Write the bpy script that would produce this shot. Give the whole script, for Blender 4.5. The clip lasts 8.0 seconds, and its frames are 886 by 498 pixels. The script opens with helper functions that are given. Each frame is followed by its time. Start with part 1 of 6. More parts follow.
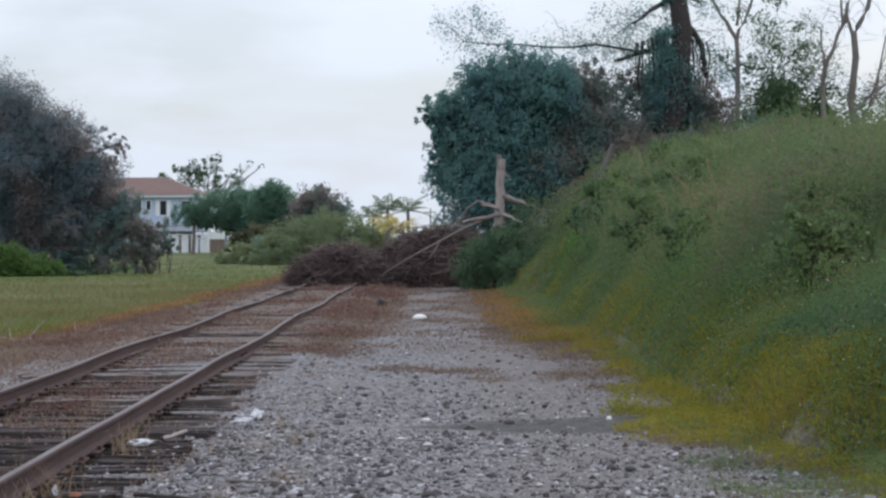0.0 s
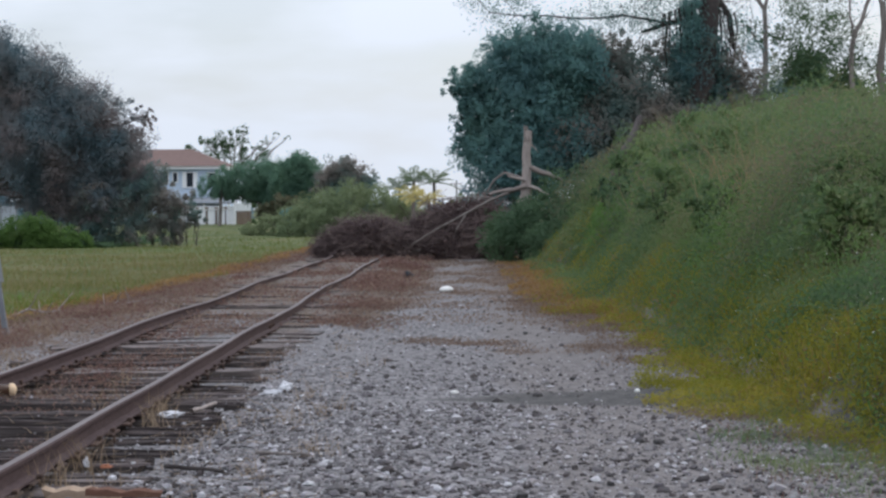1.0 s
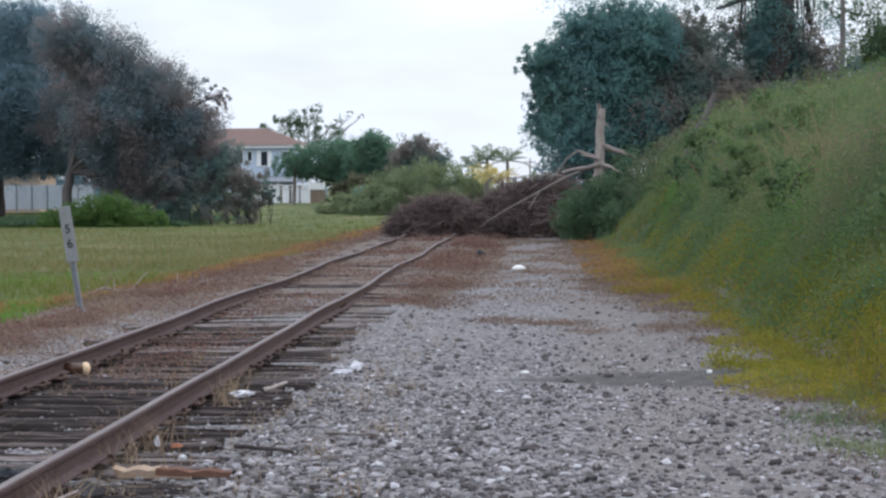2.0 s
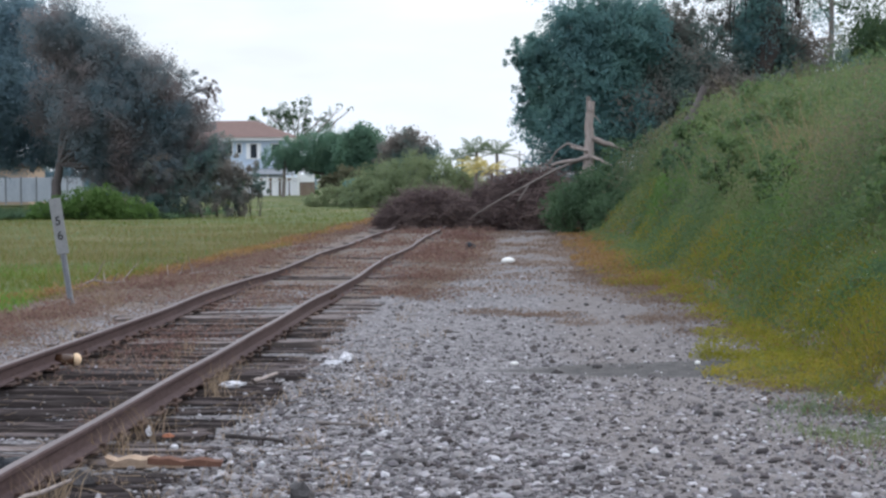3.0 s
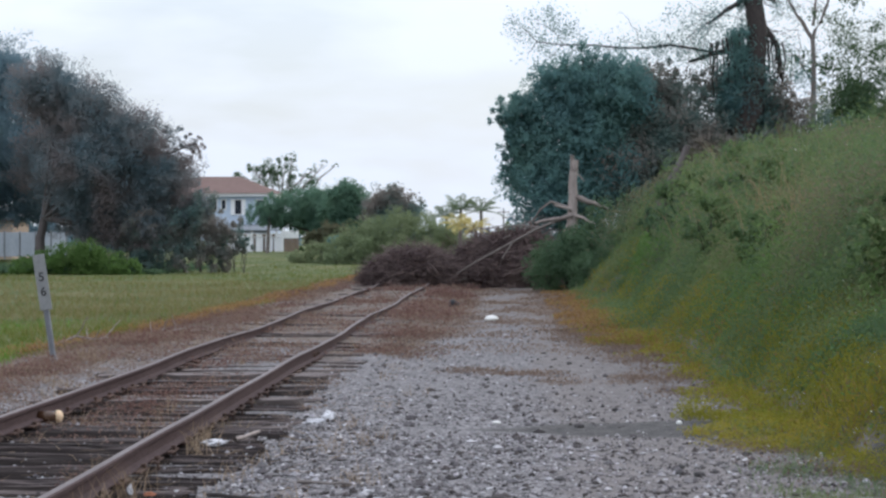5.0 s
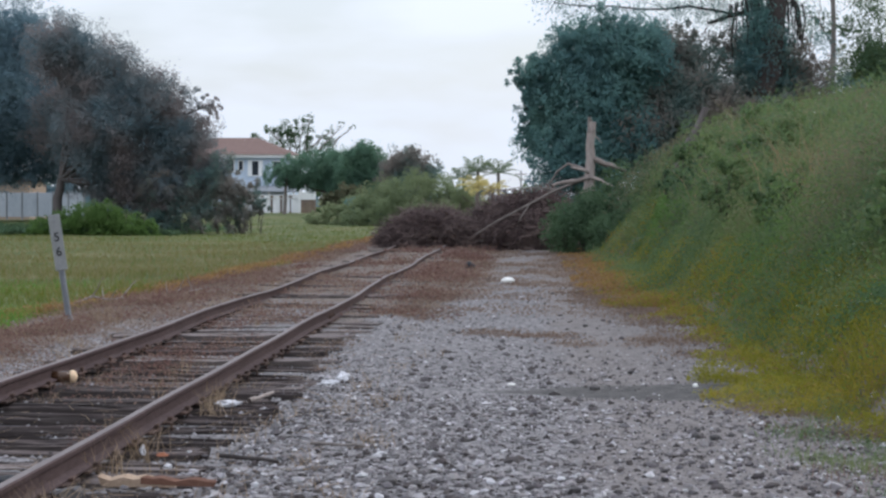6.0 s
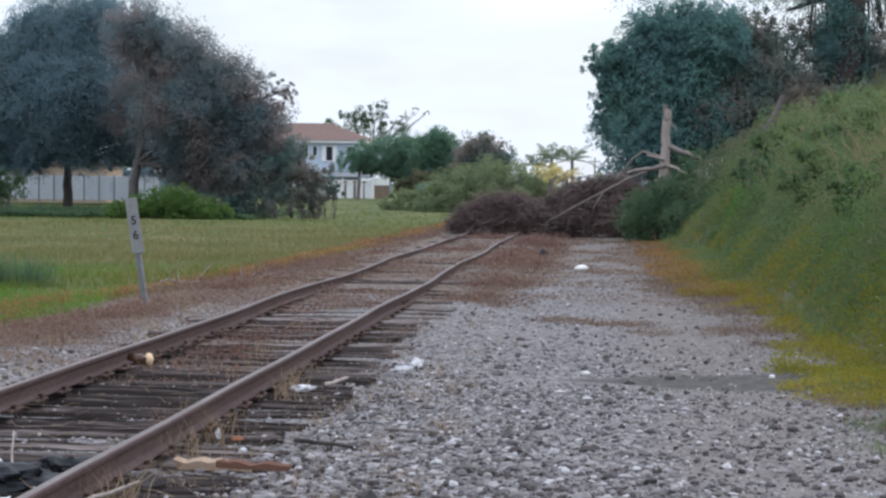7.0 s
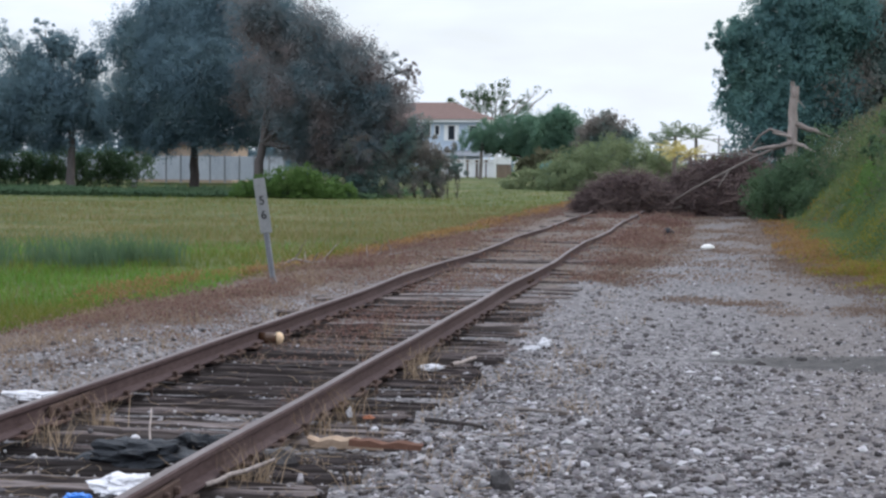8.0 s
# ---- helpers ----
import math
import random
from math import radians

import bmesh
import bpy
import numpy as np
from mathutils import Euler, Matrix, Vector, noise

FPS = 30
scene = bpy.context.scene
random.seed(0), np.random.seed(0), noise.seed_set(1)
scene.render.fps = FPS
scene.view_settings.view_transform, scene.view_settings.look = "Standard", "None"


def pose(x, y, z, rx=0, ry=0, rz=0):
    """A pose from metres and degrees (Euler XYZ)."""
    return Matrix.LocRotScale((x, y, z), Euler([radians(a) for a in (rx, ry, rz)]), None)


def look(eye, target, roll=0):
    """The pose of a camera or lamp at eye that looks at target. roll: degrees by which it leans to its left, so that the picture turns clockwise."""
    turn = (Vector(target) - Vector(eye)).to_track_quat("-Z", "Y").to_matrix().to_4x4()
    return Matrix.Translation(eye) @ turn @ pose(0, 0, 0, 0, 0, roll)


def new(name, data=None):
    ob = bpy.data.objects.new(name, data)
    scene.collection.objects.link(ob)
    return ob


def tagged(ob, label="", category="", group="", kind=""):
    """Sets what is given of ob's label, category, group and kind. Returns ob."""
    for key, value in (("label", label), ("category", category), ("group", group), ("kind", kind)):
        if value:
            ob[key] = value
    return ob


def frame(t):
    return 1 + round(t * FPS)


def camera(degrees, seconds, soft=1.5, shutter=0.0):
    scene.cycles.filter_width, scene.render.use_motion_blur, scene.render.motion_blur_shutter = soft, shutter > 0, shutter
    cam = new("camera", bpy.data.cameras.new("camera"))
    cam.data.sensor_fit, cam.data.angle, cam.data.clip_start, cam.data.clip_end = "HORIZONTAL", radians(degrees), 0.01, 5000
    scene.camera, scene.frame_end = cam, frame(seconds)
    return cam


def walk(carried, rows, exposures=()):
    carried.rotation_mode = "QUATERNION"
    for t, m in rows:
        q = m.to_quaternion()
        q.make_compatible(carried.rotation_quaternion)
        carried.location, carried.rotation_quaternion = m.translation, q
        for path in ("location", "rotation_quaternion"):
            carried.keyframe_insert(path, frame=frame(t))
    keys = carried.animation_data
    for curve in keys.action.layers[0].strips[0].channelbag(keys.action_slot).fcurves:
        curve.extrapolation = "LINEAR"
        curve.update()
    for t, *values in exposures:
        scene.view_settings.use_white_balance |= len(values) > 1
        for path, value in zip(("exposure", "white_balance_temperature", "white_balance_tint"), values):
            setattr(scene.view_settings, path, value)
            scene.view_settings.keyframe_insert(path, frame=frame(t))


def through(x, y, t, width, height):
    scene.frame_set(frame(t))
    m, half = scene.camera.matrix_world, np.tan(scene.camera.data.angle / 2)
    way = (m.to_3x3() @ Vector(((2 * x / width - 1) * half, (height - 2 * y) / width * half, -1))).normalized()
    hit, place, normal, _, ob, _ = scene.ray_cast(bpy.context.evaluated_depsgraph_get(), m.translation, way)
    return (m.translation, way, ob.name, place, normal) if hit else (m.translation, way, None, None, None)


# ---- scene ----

# ---------------------------------------------------------------- camera
cam = camera(30.0, 8.0, soft=2.55)
# seconds, eye x, y, z, then yaw to the left, pitch and roll in degrees
ROWS = (
    (0, -0.024, 0.053, 1.526, -0.696, -0.378, -0.226),
    (0.1, -0.024, 0.055, 1.526, -0.390, -0.553, -0.183),
    (0.2, -0.024, 0.056, 1.525, -0.389, -0.596, -0.140),
    (0.3, -0.024, 0.058, 1.525, -0.566, -0.461, -0.097),
    (0.4, -0.024, 0.059, 1.524, -0.699, -0.416, -0.054),
    (0.5, -0.024, 0.061, 1.524, -0.879, -0.244, -0.011),
    (0.6, -0.028, 0.058, 1.526, -1.020, -0.419, -0.061),
    (0.7, -0.031, 0.056, 1.528, -0.760, -0.558, -0.110),
    (0.8, -0.035, 0.053, 1.531, -0.588, -0.920, -0.160),
    (0.9, -0.039, 0.050, 1.533, -0.371, -1.416, -0.209),
    (1, -0.042, 0.047, 1.535, 0.205, -1.360, -0.259),
    (1.1, -0.040, 0.056, 1.533, 0.387, -1.459, -0.283),
    (1.2, -0.038, 0.064, 1.532, 0.839, -1.544, -0.308),
    (1.3, -0.036, 0.072, 1.530, 1.427, -1.673, -0.332),
    (1.4, -0.034, 0.080, 1.528, 1.657, -2.072, -0.357),
    (1.5, -0.032, 0.088, 1.527, 1.918, -2.220, -0.381),
    (1.6, -0.025, 0.097, 1.537, 2.168, -2.176, -0.377),
    (1.7, -0.018, 0.106, 1.547, 2.681, -2.023, -0.373),
    (2.8, -0.014, 0.038, 1.541, 2.816, -2.447, -0.330),
    (2.9, -0.014, 0.032, 1.540, 2.637, -2.312, -0.326),
    (3, -0.014, 0.025, 1.540, 2.400, -2.356, -0.323),
    (3.1, -0.013, 0.019, 1.539, 1.323, -2.180, -0.319),
    (3.2, -0.013, 0.013, 1.539, 3.155, -1.230, -0.315),
    (3.3, -0.013, 0.007, 1.538, 4.001, -1.246, -0.311),
    (3.4, -0.006, 0.003, 1.544, 2.549, -2.238, -0.062),
    (3.5, 0.000, -0.000, 1.550, 1.780, -2.109, 0.187),
    (3.6, -0.003, -0.009, 1.551, 1.392, -2.163, 0.148),
    (3.7, -0.007, -0.017, 1.552, 1.565, -2.029, 0.109),
    (3.8, -0.010, -0.026, 1.552, 1.424, -1.580, 0.070),
    (3.9, -0.013, -0.034, 1.553, 1.193, -1.356, 0.031),
    (4, -0.017, -0.043, 1.554, 1.269, -1.145, -0.008),
    (4.1, -0.012, -0.041, 1.553, 1.507, -1.398, -0.049),
    (4.2, -0.007, -0.039, 1.552, 1.963, -1.262, -0.089),
    (4.3, -0.003, -0.037, 1.551, 2.059, -1.080, -0.130),
    (4.4, 0.002, -0.035, 1.550, 2.111, -0.943, -0.170),
    (4.5, 0.007, -0.033, 1.550, 2.056, -0.571, -0.210),
    (4.6, 0.001, -0.036, 1.556, 1.794, -0.461, -0.133),
    (4.7, -0.006, -0.039, 1.562, 1.777, -0.155, -0.056),
    (5.8, 0.006, 0.043, 1.552, 1.993, -1.448, 0.162),
    (5.9, 0.007, 0.050, 1.552, 2.565, -1.311, 0.182),
    (6, 0.008, 0.058, 1.552, 2.432, -1.709, 0.202),
    (6.1, 0.009, 0.065, 1.552, 2.007, -2.289, 0.221),
    (6.2, 0.006, 0.068, 1.552, 3.637, -1.912, 0.251),
    (6.3, 0.004, 0.072, 1.552, 3.855, -2.338, 0.280),
    (6.4, 0.001, 0.075, 1.552, 4.298, -2.184, 0.309),
    (6.5, -0.002, 0.078, 1.554, 4.423, -2.038, 0.338),
    (6.6, -0.005, 0.083, 1.554, 4.781, -1.857, 0.407),
    (6.7, -0.008, 0.087, 1.553, 4.419, -1.947, 0.475),
    (6.8, -0.012, 0.092, 1.553, 4.990, -2.318, 0.544),
    (6.9, -0.015, 0.096, 1.552, 5.340, -2.418, 0.612),
    (7, -0.018, 0.100, 1.552, 4.940, -2.197, 0.681),
    (7.1, -0.020, 0.100, 1.551, 5.024, -1.922, 0.649),
    (7.2, -0.022, 0.101, 1.551, 5.065, -1.874, 0.618),
    (7.3, -0.024, 0.101, 1.550, 5.366, -2.502, 0.586),
    (7.4, -0.026, 0.101, 1.549, 5.850, -2.640, 0.554),
    (7.5, -0.028, 0.101, 1.549, 6.454, -2.589, 0.523),
    (7.6, -0.036, 0.099, 1.551, 6.761, -2.875, 0.508),
    (7.8, -0.053, 0.095, 1.555, 8.187, -2.901, 0.479),
    (8, -0.069, 0.091, 1.559, 9.147, -2.968, 0.450),
)


def aim(x, y, z, yaw, pitch, roll):
    a, b = radians(yaw), radians(pitch)
    return look((x, y, z), (x - math.sin(a) * math.cos(b), y + math.cos(a) * math.cos(b), z + math.sin(b)), roll)


walk(cam, [(row[0], aim(*row[1:])) for row in ROWS], [(0.0, -0.34, 6300, 13), (1.0, -0.34, 6300, 13), (1.5, -0.20, 6300, 13), (3.0, 0.0, 6300, 13), (4.5, -0.14, 6300, 13), (6.0, -0.22, 6300, 13), (7.0, -0.06, 6300, 13), (8.0, -0.08, 6300, 13)])

# ---------------------------------------------------------------- world and light
SUN_UP, SUN_AZ = 32.0, 48.0          # the hazy sun stands ahead and to the right
world = bpy.data.worlds.new("sky")
scene.world = world
world.use_nodes = True
wn, wl = world.node_tree.nodes, world.node_tree.links
wn.clear()
w_out, w_bg = wn.new("ShaderNodeOutputWorld"), wn.new("ShaderNodeBackground")
w_sky, w_mix = wn.new("ShaderNodeTexSky"), wn.new("ShaderNodeMix")
w_co, w_map, w_noise, w_ramp = (wn.new(k) for k in ("ShaderNodeTexCoord", "ShaderNodeMapping", "ShaderNodeTexNoise", "ShaderNodeMapRange"))
w_sky.sky_type, w_sky.sun_disc = "NISHITA", False
w_sky.sun_elevation, w_sky.sun_rotation = radians(SUN_UP), radians(SUN_AZ)
w_sky.dust_density, w_sky.air_density = 2.0, 1.2
w_mix.data_type = "RGBA"
w_mix.inputs["B"].default_value = (7.85, 8.55, 9.3, 1)      # thin bright cloud
w_map.inputs["Scale"].default_value = (3.0, 3.0, 11.0)
w_noise.inputs["Scale"].default_value, w_noise.inputs["Detail"].default_value = 2.2, 5.0
w_ramp.inputs["From Min"].default_value, w_ramp.inputs["From Max"].default_value = 0.34, 0.60
w_ramp.inputs["To Min"].default_value, w_ramp.inputs["To Max"].default_value = 0.62, 1.0
wl.new(w_co.outputs["Generated"], w_map.inputs["Vector"])
wl.new(w_map.outputs["Vector"], w_noise.inputs["Vector"])
wl.new(w_noise.outputs["Fac"], w_ramp.inputs["Value"])
wl.new(w_ramp.outputs["Result"], w_mix.inputs["Factor"])
wl.new(w_sky.outputs["Color"], w_mix.inputs["A"])
w_sep, w_up, w_grad = wn.new("ShaderNodeSeparateXYZ"), wn.new("ShaderNodeMapRange"), wn.new("ShaderNodeVectorMath")
wl.new(w_co.outputs["Generated"], w_sep.inputs["Vector"])
wl.new(w_sep.outputs["Z"], w_up.inputs["Value"])
w_up.inputs["From Min"].default_value, w_up.inputs["From Max"].default_value = 0.05, 1.0
w_up.inputs["To Min"].default_value, w_up.inputs["To Max"].default_value = 1.05, 2.35       # an overcast sky is brightest overhead
w_grad.operation = "SCALE"
wl.new(w_mix.outputs["Result"], w_grad.inputs[0])
wl.new(w_up.outputs["Result"], w_grad.inputs["Scale"])
wl.new(w_grad.outputs["Vector"], w_bg.inputs["Color"])
w_bg.inputs["Strength"].default_value = 0.118
wl.new(w_bg.outputs["Background"], w_out.inputs["Surface"])

sun = new("sun", bpy.data.lights.new("sun", "SUN"))
sun.data.energy, sun.data.angle, sun.data.color = 0.9, radians(12), (1.0, 0.90, 0.76)
_az, _el = radians(SUN_AZ), radians(SUN_UP)
sun.matrix_world = look((60 * math.sin(_az) * math.cos(_el), 60 * math.cos(_az) * math.cos(_el), 60 * math.sin(_el)), (0, 0, 0))

# ---------------------------------------------------------------- materials


def base_mat(name, rough=0.85, metal=0.0, spec=0.3):
    m = bpy.data.materials.new(name)
    m.use_nodes = True
    n, l = m.node_tree.nodes, m.node_tree.links
    b = n["Principled BSDF"]
    b.inputs["Roughness"].default_value, b.inputs["Metallic"].default_value = rough, metal
    b.inputs["Specular IOR Level"].default_value = spec
    return m, n, l, b


def ramp_node(n, stops):
    r = n.new("ShaderNodeValToRGB")
    e = r.color_ramp.elements
    e[0].position, e[0].color = stops[0][0], (*stops[0][1], 1)
    e[1].position, e[1].color = stops[-1][0], (*stops[-1][1], 1)
    for p, c in stops[1:-1]:
        e.new(p).color = (*c, 1)
    return r


def leaf_mat(name, stops, through=0.3, rough=0.6, vary=0.5, up_lean=0.35, patch=0.9):
    """Leaves and blades: each island takes its own shade from the ramp, patches vary over metres."""
    m, n, l, b = base_mat(name, rough, 0, 0.15)
    geo, tex, add, half = n.new("ShaderNodeNewGeometry"), n.new("ShaderNodeTexNoise"), n.new("ShaderNodeMath"), n.new("ShaderNodeMath")
    tc = n.new("ShaderNodeTexCoord")
    tex.inputs["Scale"].default_value, tex.inputs["Detail"].default_value = 0.45, 3
    l.new(tc.outputs["Object"], tex.inputs["Vector"])
    half.operation, add.operation = "MULTIPLY", "MULTIPLY_ADD"
    l.new(geo.outputs["Random Per Island"], half.inputs[0])
    half.inputs[1].default_value = vary
    l.new(tex.outputs["Fac"], add.inputs[0])
    add.inputs[1].default_value = patch
    l.new(half.outputs[0], add.inputs[2])
    sub = n.new("ShaderNodeMath")
    sub.operation = "SUBTRACT"
    l.new(add.outputs[0], sub.inputs[0])
    sub.inputs[1].default_value = vary * 0.5 - 0.05 + (patch - 0.9) * 0.5
    r = ramp_node(n, stops)
    l.new(sub.outputs[0], r.inputs["Fac"])
    l.new(r.outputs["Color"], b.inputs["Base Color"])
    soft = n.new("ShaderNodeVectorMath")          # shading normals leaned upwards to even out and brighten the leaves
    soft.operation = "MULTIPLY_ADD"
    soft.inputs[1].default_value = (0.5, 0.5, 0.5)
    soft.inputs[2].default_value = (0, 0, up_lean)
    l.new(geo.outputs["Normal"], soft.inputs[0])
    level = n.new("ShaderNodeVectorMath")
    level.operation = "NORMALIZE"
    l.new(soft.outputs["Vector"], level.inputs[0])
    l.new(level.outputs["Vector"], b.inputs["Normal"])
    t, mix = n.new("ShaderNodeBsdfTranslucent"), n.new("ShaderNodeMixShader")
    l.new(r.outputs["Color"], t.inputs["Color"])
    mix.inputs["Fac"].default_value = through
    l.new(b.outputs["BSDF"], mix.inputs[1])
    l.new(t.outputs["BSDF"], mix.inputs[2])
    l.new(mix.outputs["Shader"], n["Material Output"].inputs["Surface"])
    return m


def grain_mat(name, stops, scale=(6, 6, 6), rough=0.85, metal=0.0, bump=0.4, fine=8.0, vary=0.35, dist=0.01):
    """A solid surface: broad stains and fine grain in one ramp, a shade of its own for each object, fine relief."""
    m, n, l, b = base_mat(name, rough, metal)
    tc, mp = n.new("ShaderNodeTexCoord"), n.new("ShaderNodeMapping")
    mp.inputs["Scale"].default_value = scale
    l.new(tc.outputs["Object"], mp.inputs["Vector"])
    info = n.new("ShaderNodeObjectInfo")
    off = n.new("ShaderNodeVectorMath")
    off.operation = "ADD"
    mul = n.new("ShaderNodeMath")
    mul.operation = "MULTIPLY"
    mul.inputs[1].default_value = 37.0
    l.new(info.outputs["Random"], mul.inputs[0])
    l.new(mp.outputs["Vector"], off.inputs[0])
    l.new(mul.outputs[0], off.inputs[1])
    big, small = n.new("ShaderNodeTexNoise"), n.new("ShaderNodeTexNoise")
    big.inputs["Scale"].default_value, big.inputs["Detail"].default_value = 1.0, 4
    small.inputs["Scale"].default_value, small.inputs["Detail"].default_value = fine, 6
    l.new(off.outputs[0], big.inputs["Vector"])
    l.new(off.outputs[0], small.inputs["Vector"])
    mix = n.new("ShaderNodeMath")
    mix.operation = "MULTIPLY_ADD"
    l.new(small.outputs["Fac"], mix.inputs[0])
    mix.inputs[1].default_value = 0.6
    half = n.new("ShaderNodeMath")
    half.operation = "MULTIPLY"
    half.inputs[1].default_value = 0.5
    l.new(big.outputs["Fac"], half.inputs[0])
    l.new(half.outputs[0], mix.inputs[2])
    shade = n.new("ShaderNodeMath")
    shade.operation = "MULTIPLY_ADD"
    l.new(info.outputs["Random"], shade.inputs[0])
    shade.inputs[1].default_value = vary
    l.new(mix.outputs[0], shade.inputs[2])
    low = n.new("ShaderNodeMath")
    low.operation = "SUBTRACT"
    low.inputs[1].default_value = vary * 0.5
    l.new(shade.outputs[0], low.inputs[0])
    r = ramp_node(n, stops)
    l.new(low.outputs[0], r.inputs["Fac"])
    l.new(r.outputs["Color"], b.inputs["Base Color"])
    bp = n.new("ShaderNodeBump")
    bp.inputs["Strength"].default_value, bp.inputs["Distance"].default_value = bump, dist
    l.new(small.outputs["Fac"], bp.inputs["Height"])
    l.new(bp.outputs["Normal"], b.inputs["Normal"])
    return m


def stone_mat(name, stops):
    """Loose stones: every stone its own shade."""
    m, n, l, b = base_mat(name, 0.9)
    geo = n.new("ShaderNodeNewGeometry")
    r = ramp_node(n, stops)
    l.new(geo.outputs["Random Per Island"], r.inputs["Fac"])
    tx, mx = n.new("ShaderNodeTexNoise"), n.new("ShaderNodeMix")
    tx.inputs["Scale"].default_value, tx.inputs["Detail"].default_value = 45.0, 4
    tc = n.new("ShaderNodeTexCoord")
    l.new(tc.outputs["Object"], tx.inputs["Vector"])
    mx.data_type, mx.blend_type = "RGBA", "MULTIPLY"
    mx.inputs["Factor"].default_value = 0.5
    l.new(r.outputs["Color"], mx.inputs["A"])
    l.new(tx.outputs["Color"], mx.inputs["B"])
    gm = n.new("ShaderNodeMix")
    gm.data_type = "RGBA"
    gm.inputs["Factor"].default_value = 0.6
    l.new(mx.outputs["Result"], gm.inputs["A"])
    l.new(r.outputs["Color"], gm.inputs["B"])
    l.new(gm.outputs["Result"], b.inputs["Base Color"])
    return m


M_stone = stone_mat("crushed_limestone", [(0, (0.035, 0.031, 0.032)), (0.16, (0.073, 0.060, 0.057)), (0.34, (0.119, 0.108, 0.114)), (0.56, (0.186, 0.170, 0.171)), (0.76, (0.278, 0.255, 0.255)), (0.92, (0.373, 0.355, 0.366)), (1, (0.565, 0.545, 0.560))])
M_dark_stone = grain_mat("dark_rock", [(0.2, (0.022, 0.021, 0.021)), (0.9, (0.120, 0.109, 0.109))], (9, 9, 9))
# rail sides: rust, with the shade below the head put into the colour
M_rust = grain_mat("shaded_rusty_steel", [(0.2, (0.034, 0.020, 0.020)), (0.5, (0.067, 0.042, 0.042)), (0.8, (0.108, 0.075, 0.072))], (5, 1.2, 5), 0.85, 0.1, 0.35, 9, 0.1)
# rail head: worn steel, its pale sky reflection put into the colour as well
M_rail_top = grain_mat("skylit_worn_rail_head", [(0.2, (0.085, 0.064, 0.063)), (0.5, (0.145, 0.118, 0.115)), (0.8, (0.215, 0.185, 0.18))], (8, 1.0, 8), 0.6, 0.25, 0.2, 9, 0.1)
M_plate = grain_mat("dark_rust", [(0.2, (0.03, 0.02, 0.018)), (0.8, (0.12, 0.075, 0.06))], (14, 14, 14), 0.85, 0.2, 0.5)
# tie sides: creosote-dark timber, with the shade of the gaps put into the colour
M_tie_side = grain_mat("shaded_creosoted_tie_side", [(0.25, (0.016, 0.013, 0.012)), (0.5, (0.055, 0.044, 0.041)), (0.85, (0.14, 0.115, 0.105))], (1.3, 18, 18), 0.9, 0, 0.8, 3.0, 0.3, 0.015)
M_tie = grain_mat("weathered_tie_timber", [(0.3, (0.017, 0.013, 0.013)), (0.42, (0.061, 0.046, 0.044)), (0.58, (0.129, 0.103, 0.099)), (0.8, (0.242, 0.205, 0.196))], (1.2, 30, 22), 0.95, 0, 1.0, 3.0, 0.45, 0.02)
M_bark = grain_mat("grey_brown_bark", [(0.2, (0.09, 0.075, 0.07)), (0.8, (0.27, 0.235, 0.215))], (5, 5, 1.5), 0.95, 0, 0.8, 5, 0.2, 0.03)
M_mid_bark = grain_mat("dull_grey_bark", [(0.2, (0.05, 0.043, 0.042)), (0.8, (0.15, 0.13, 0.125))], (5, 5, 1.5), 0.95, 0, 0.8, 5, 0.2, 0.03)
M_dark_bark = grain_mat("dark_bark", [(0.2, (0.018, 0.015, 0.015)), (0.8, (0.085, 0.07, 0.065))], (5, 5, 1.5), 0.95, 0, 0.8, 5, 0.2, 0.03)
M_dead_wood = grain_mat("bleached_dead_wood", [(0.15, (0.12, 0.095, 0.085)), (0.5, (0.27, 0.225, 0.205)), (0.85, (0.42, 0.36, 0.33))], (7, 7, 1.6), 0.9, 0, 0.8, 5, 0.25, 0.03)
M_twig = leaf_mat("dry_brush_twigs", [(0.1, (0.066, 0.047, 0.047)), (0.5, (0.134, 0.098, 0.092)), (0.9, (0.246, 0.184, 0.164))], 0, 0.9)
M_dead_leaf = leaf_mat("dead_brown_leaves", [(0.1, (0.069, 0.047, 0.048)), (0.5, (0.122, 0.085, 0.085)), (0.9, (0.221, 0.150, 0.124))], 0.35, 0.75)
# next three: distance haze is put into the leaf colours, paler and bluer
M_oak = leaf_mat("hazed_oak_leaves", [(0.15, (0.110, 0.178, 0.225)), (0.5, (0.152, 0.232, 0.270)), (0.85, (0.200, 0.285, 0.286))], 0.5, 0.6, 0.15)
M_mauve = leaf_mat("hazed_browning_leaves", [(0.3, (0.135, 0.20, 0.225)), (0.46, (0.185, 0.212, 0.22)), (0.6, (0.235, 0.208, 0.205)), (0.85, (0.275, 0.222, 0.205))], 0.52, 0.65, 0.1, patch=1.3)
M_glossy = leaf_mat("hazed_dark_green_leaves", [(0.1, (0.091, 0.180, 0.209)), (0.5, (0.133, 0.251, 0.240)), (0.9, (0.189, 0.322, 0.253))], 0.5, 0.5, 0.25)
M_light_leaf = leaf_mat("dull_green_leaves", [(0.2, (0.080, 0.139, 0.067)), (0.42, (0.111, 0.175, 0.072)), (0.6, (0.149, 0.198, 0.077)), (0.82, (0.183, 0.181, 0.094))], 0.48, 0.65, 0.2, patch=1.5)
M_creeper = leaf_mat("bright_creeper_leaves", [(0.1, (0.068, 0.138, 0.039)), (0.5, (0.116, 0.204, 0.055)), (0.9, (0.165, 0.259, 0.077))], 0.48, 0.65, 0.25)
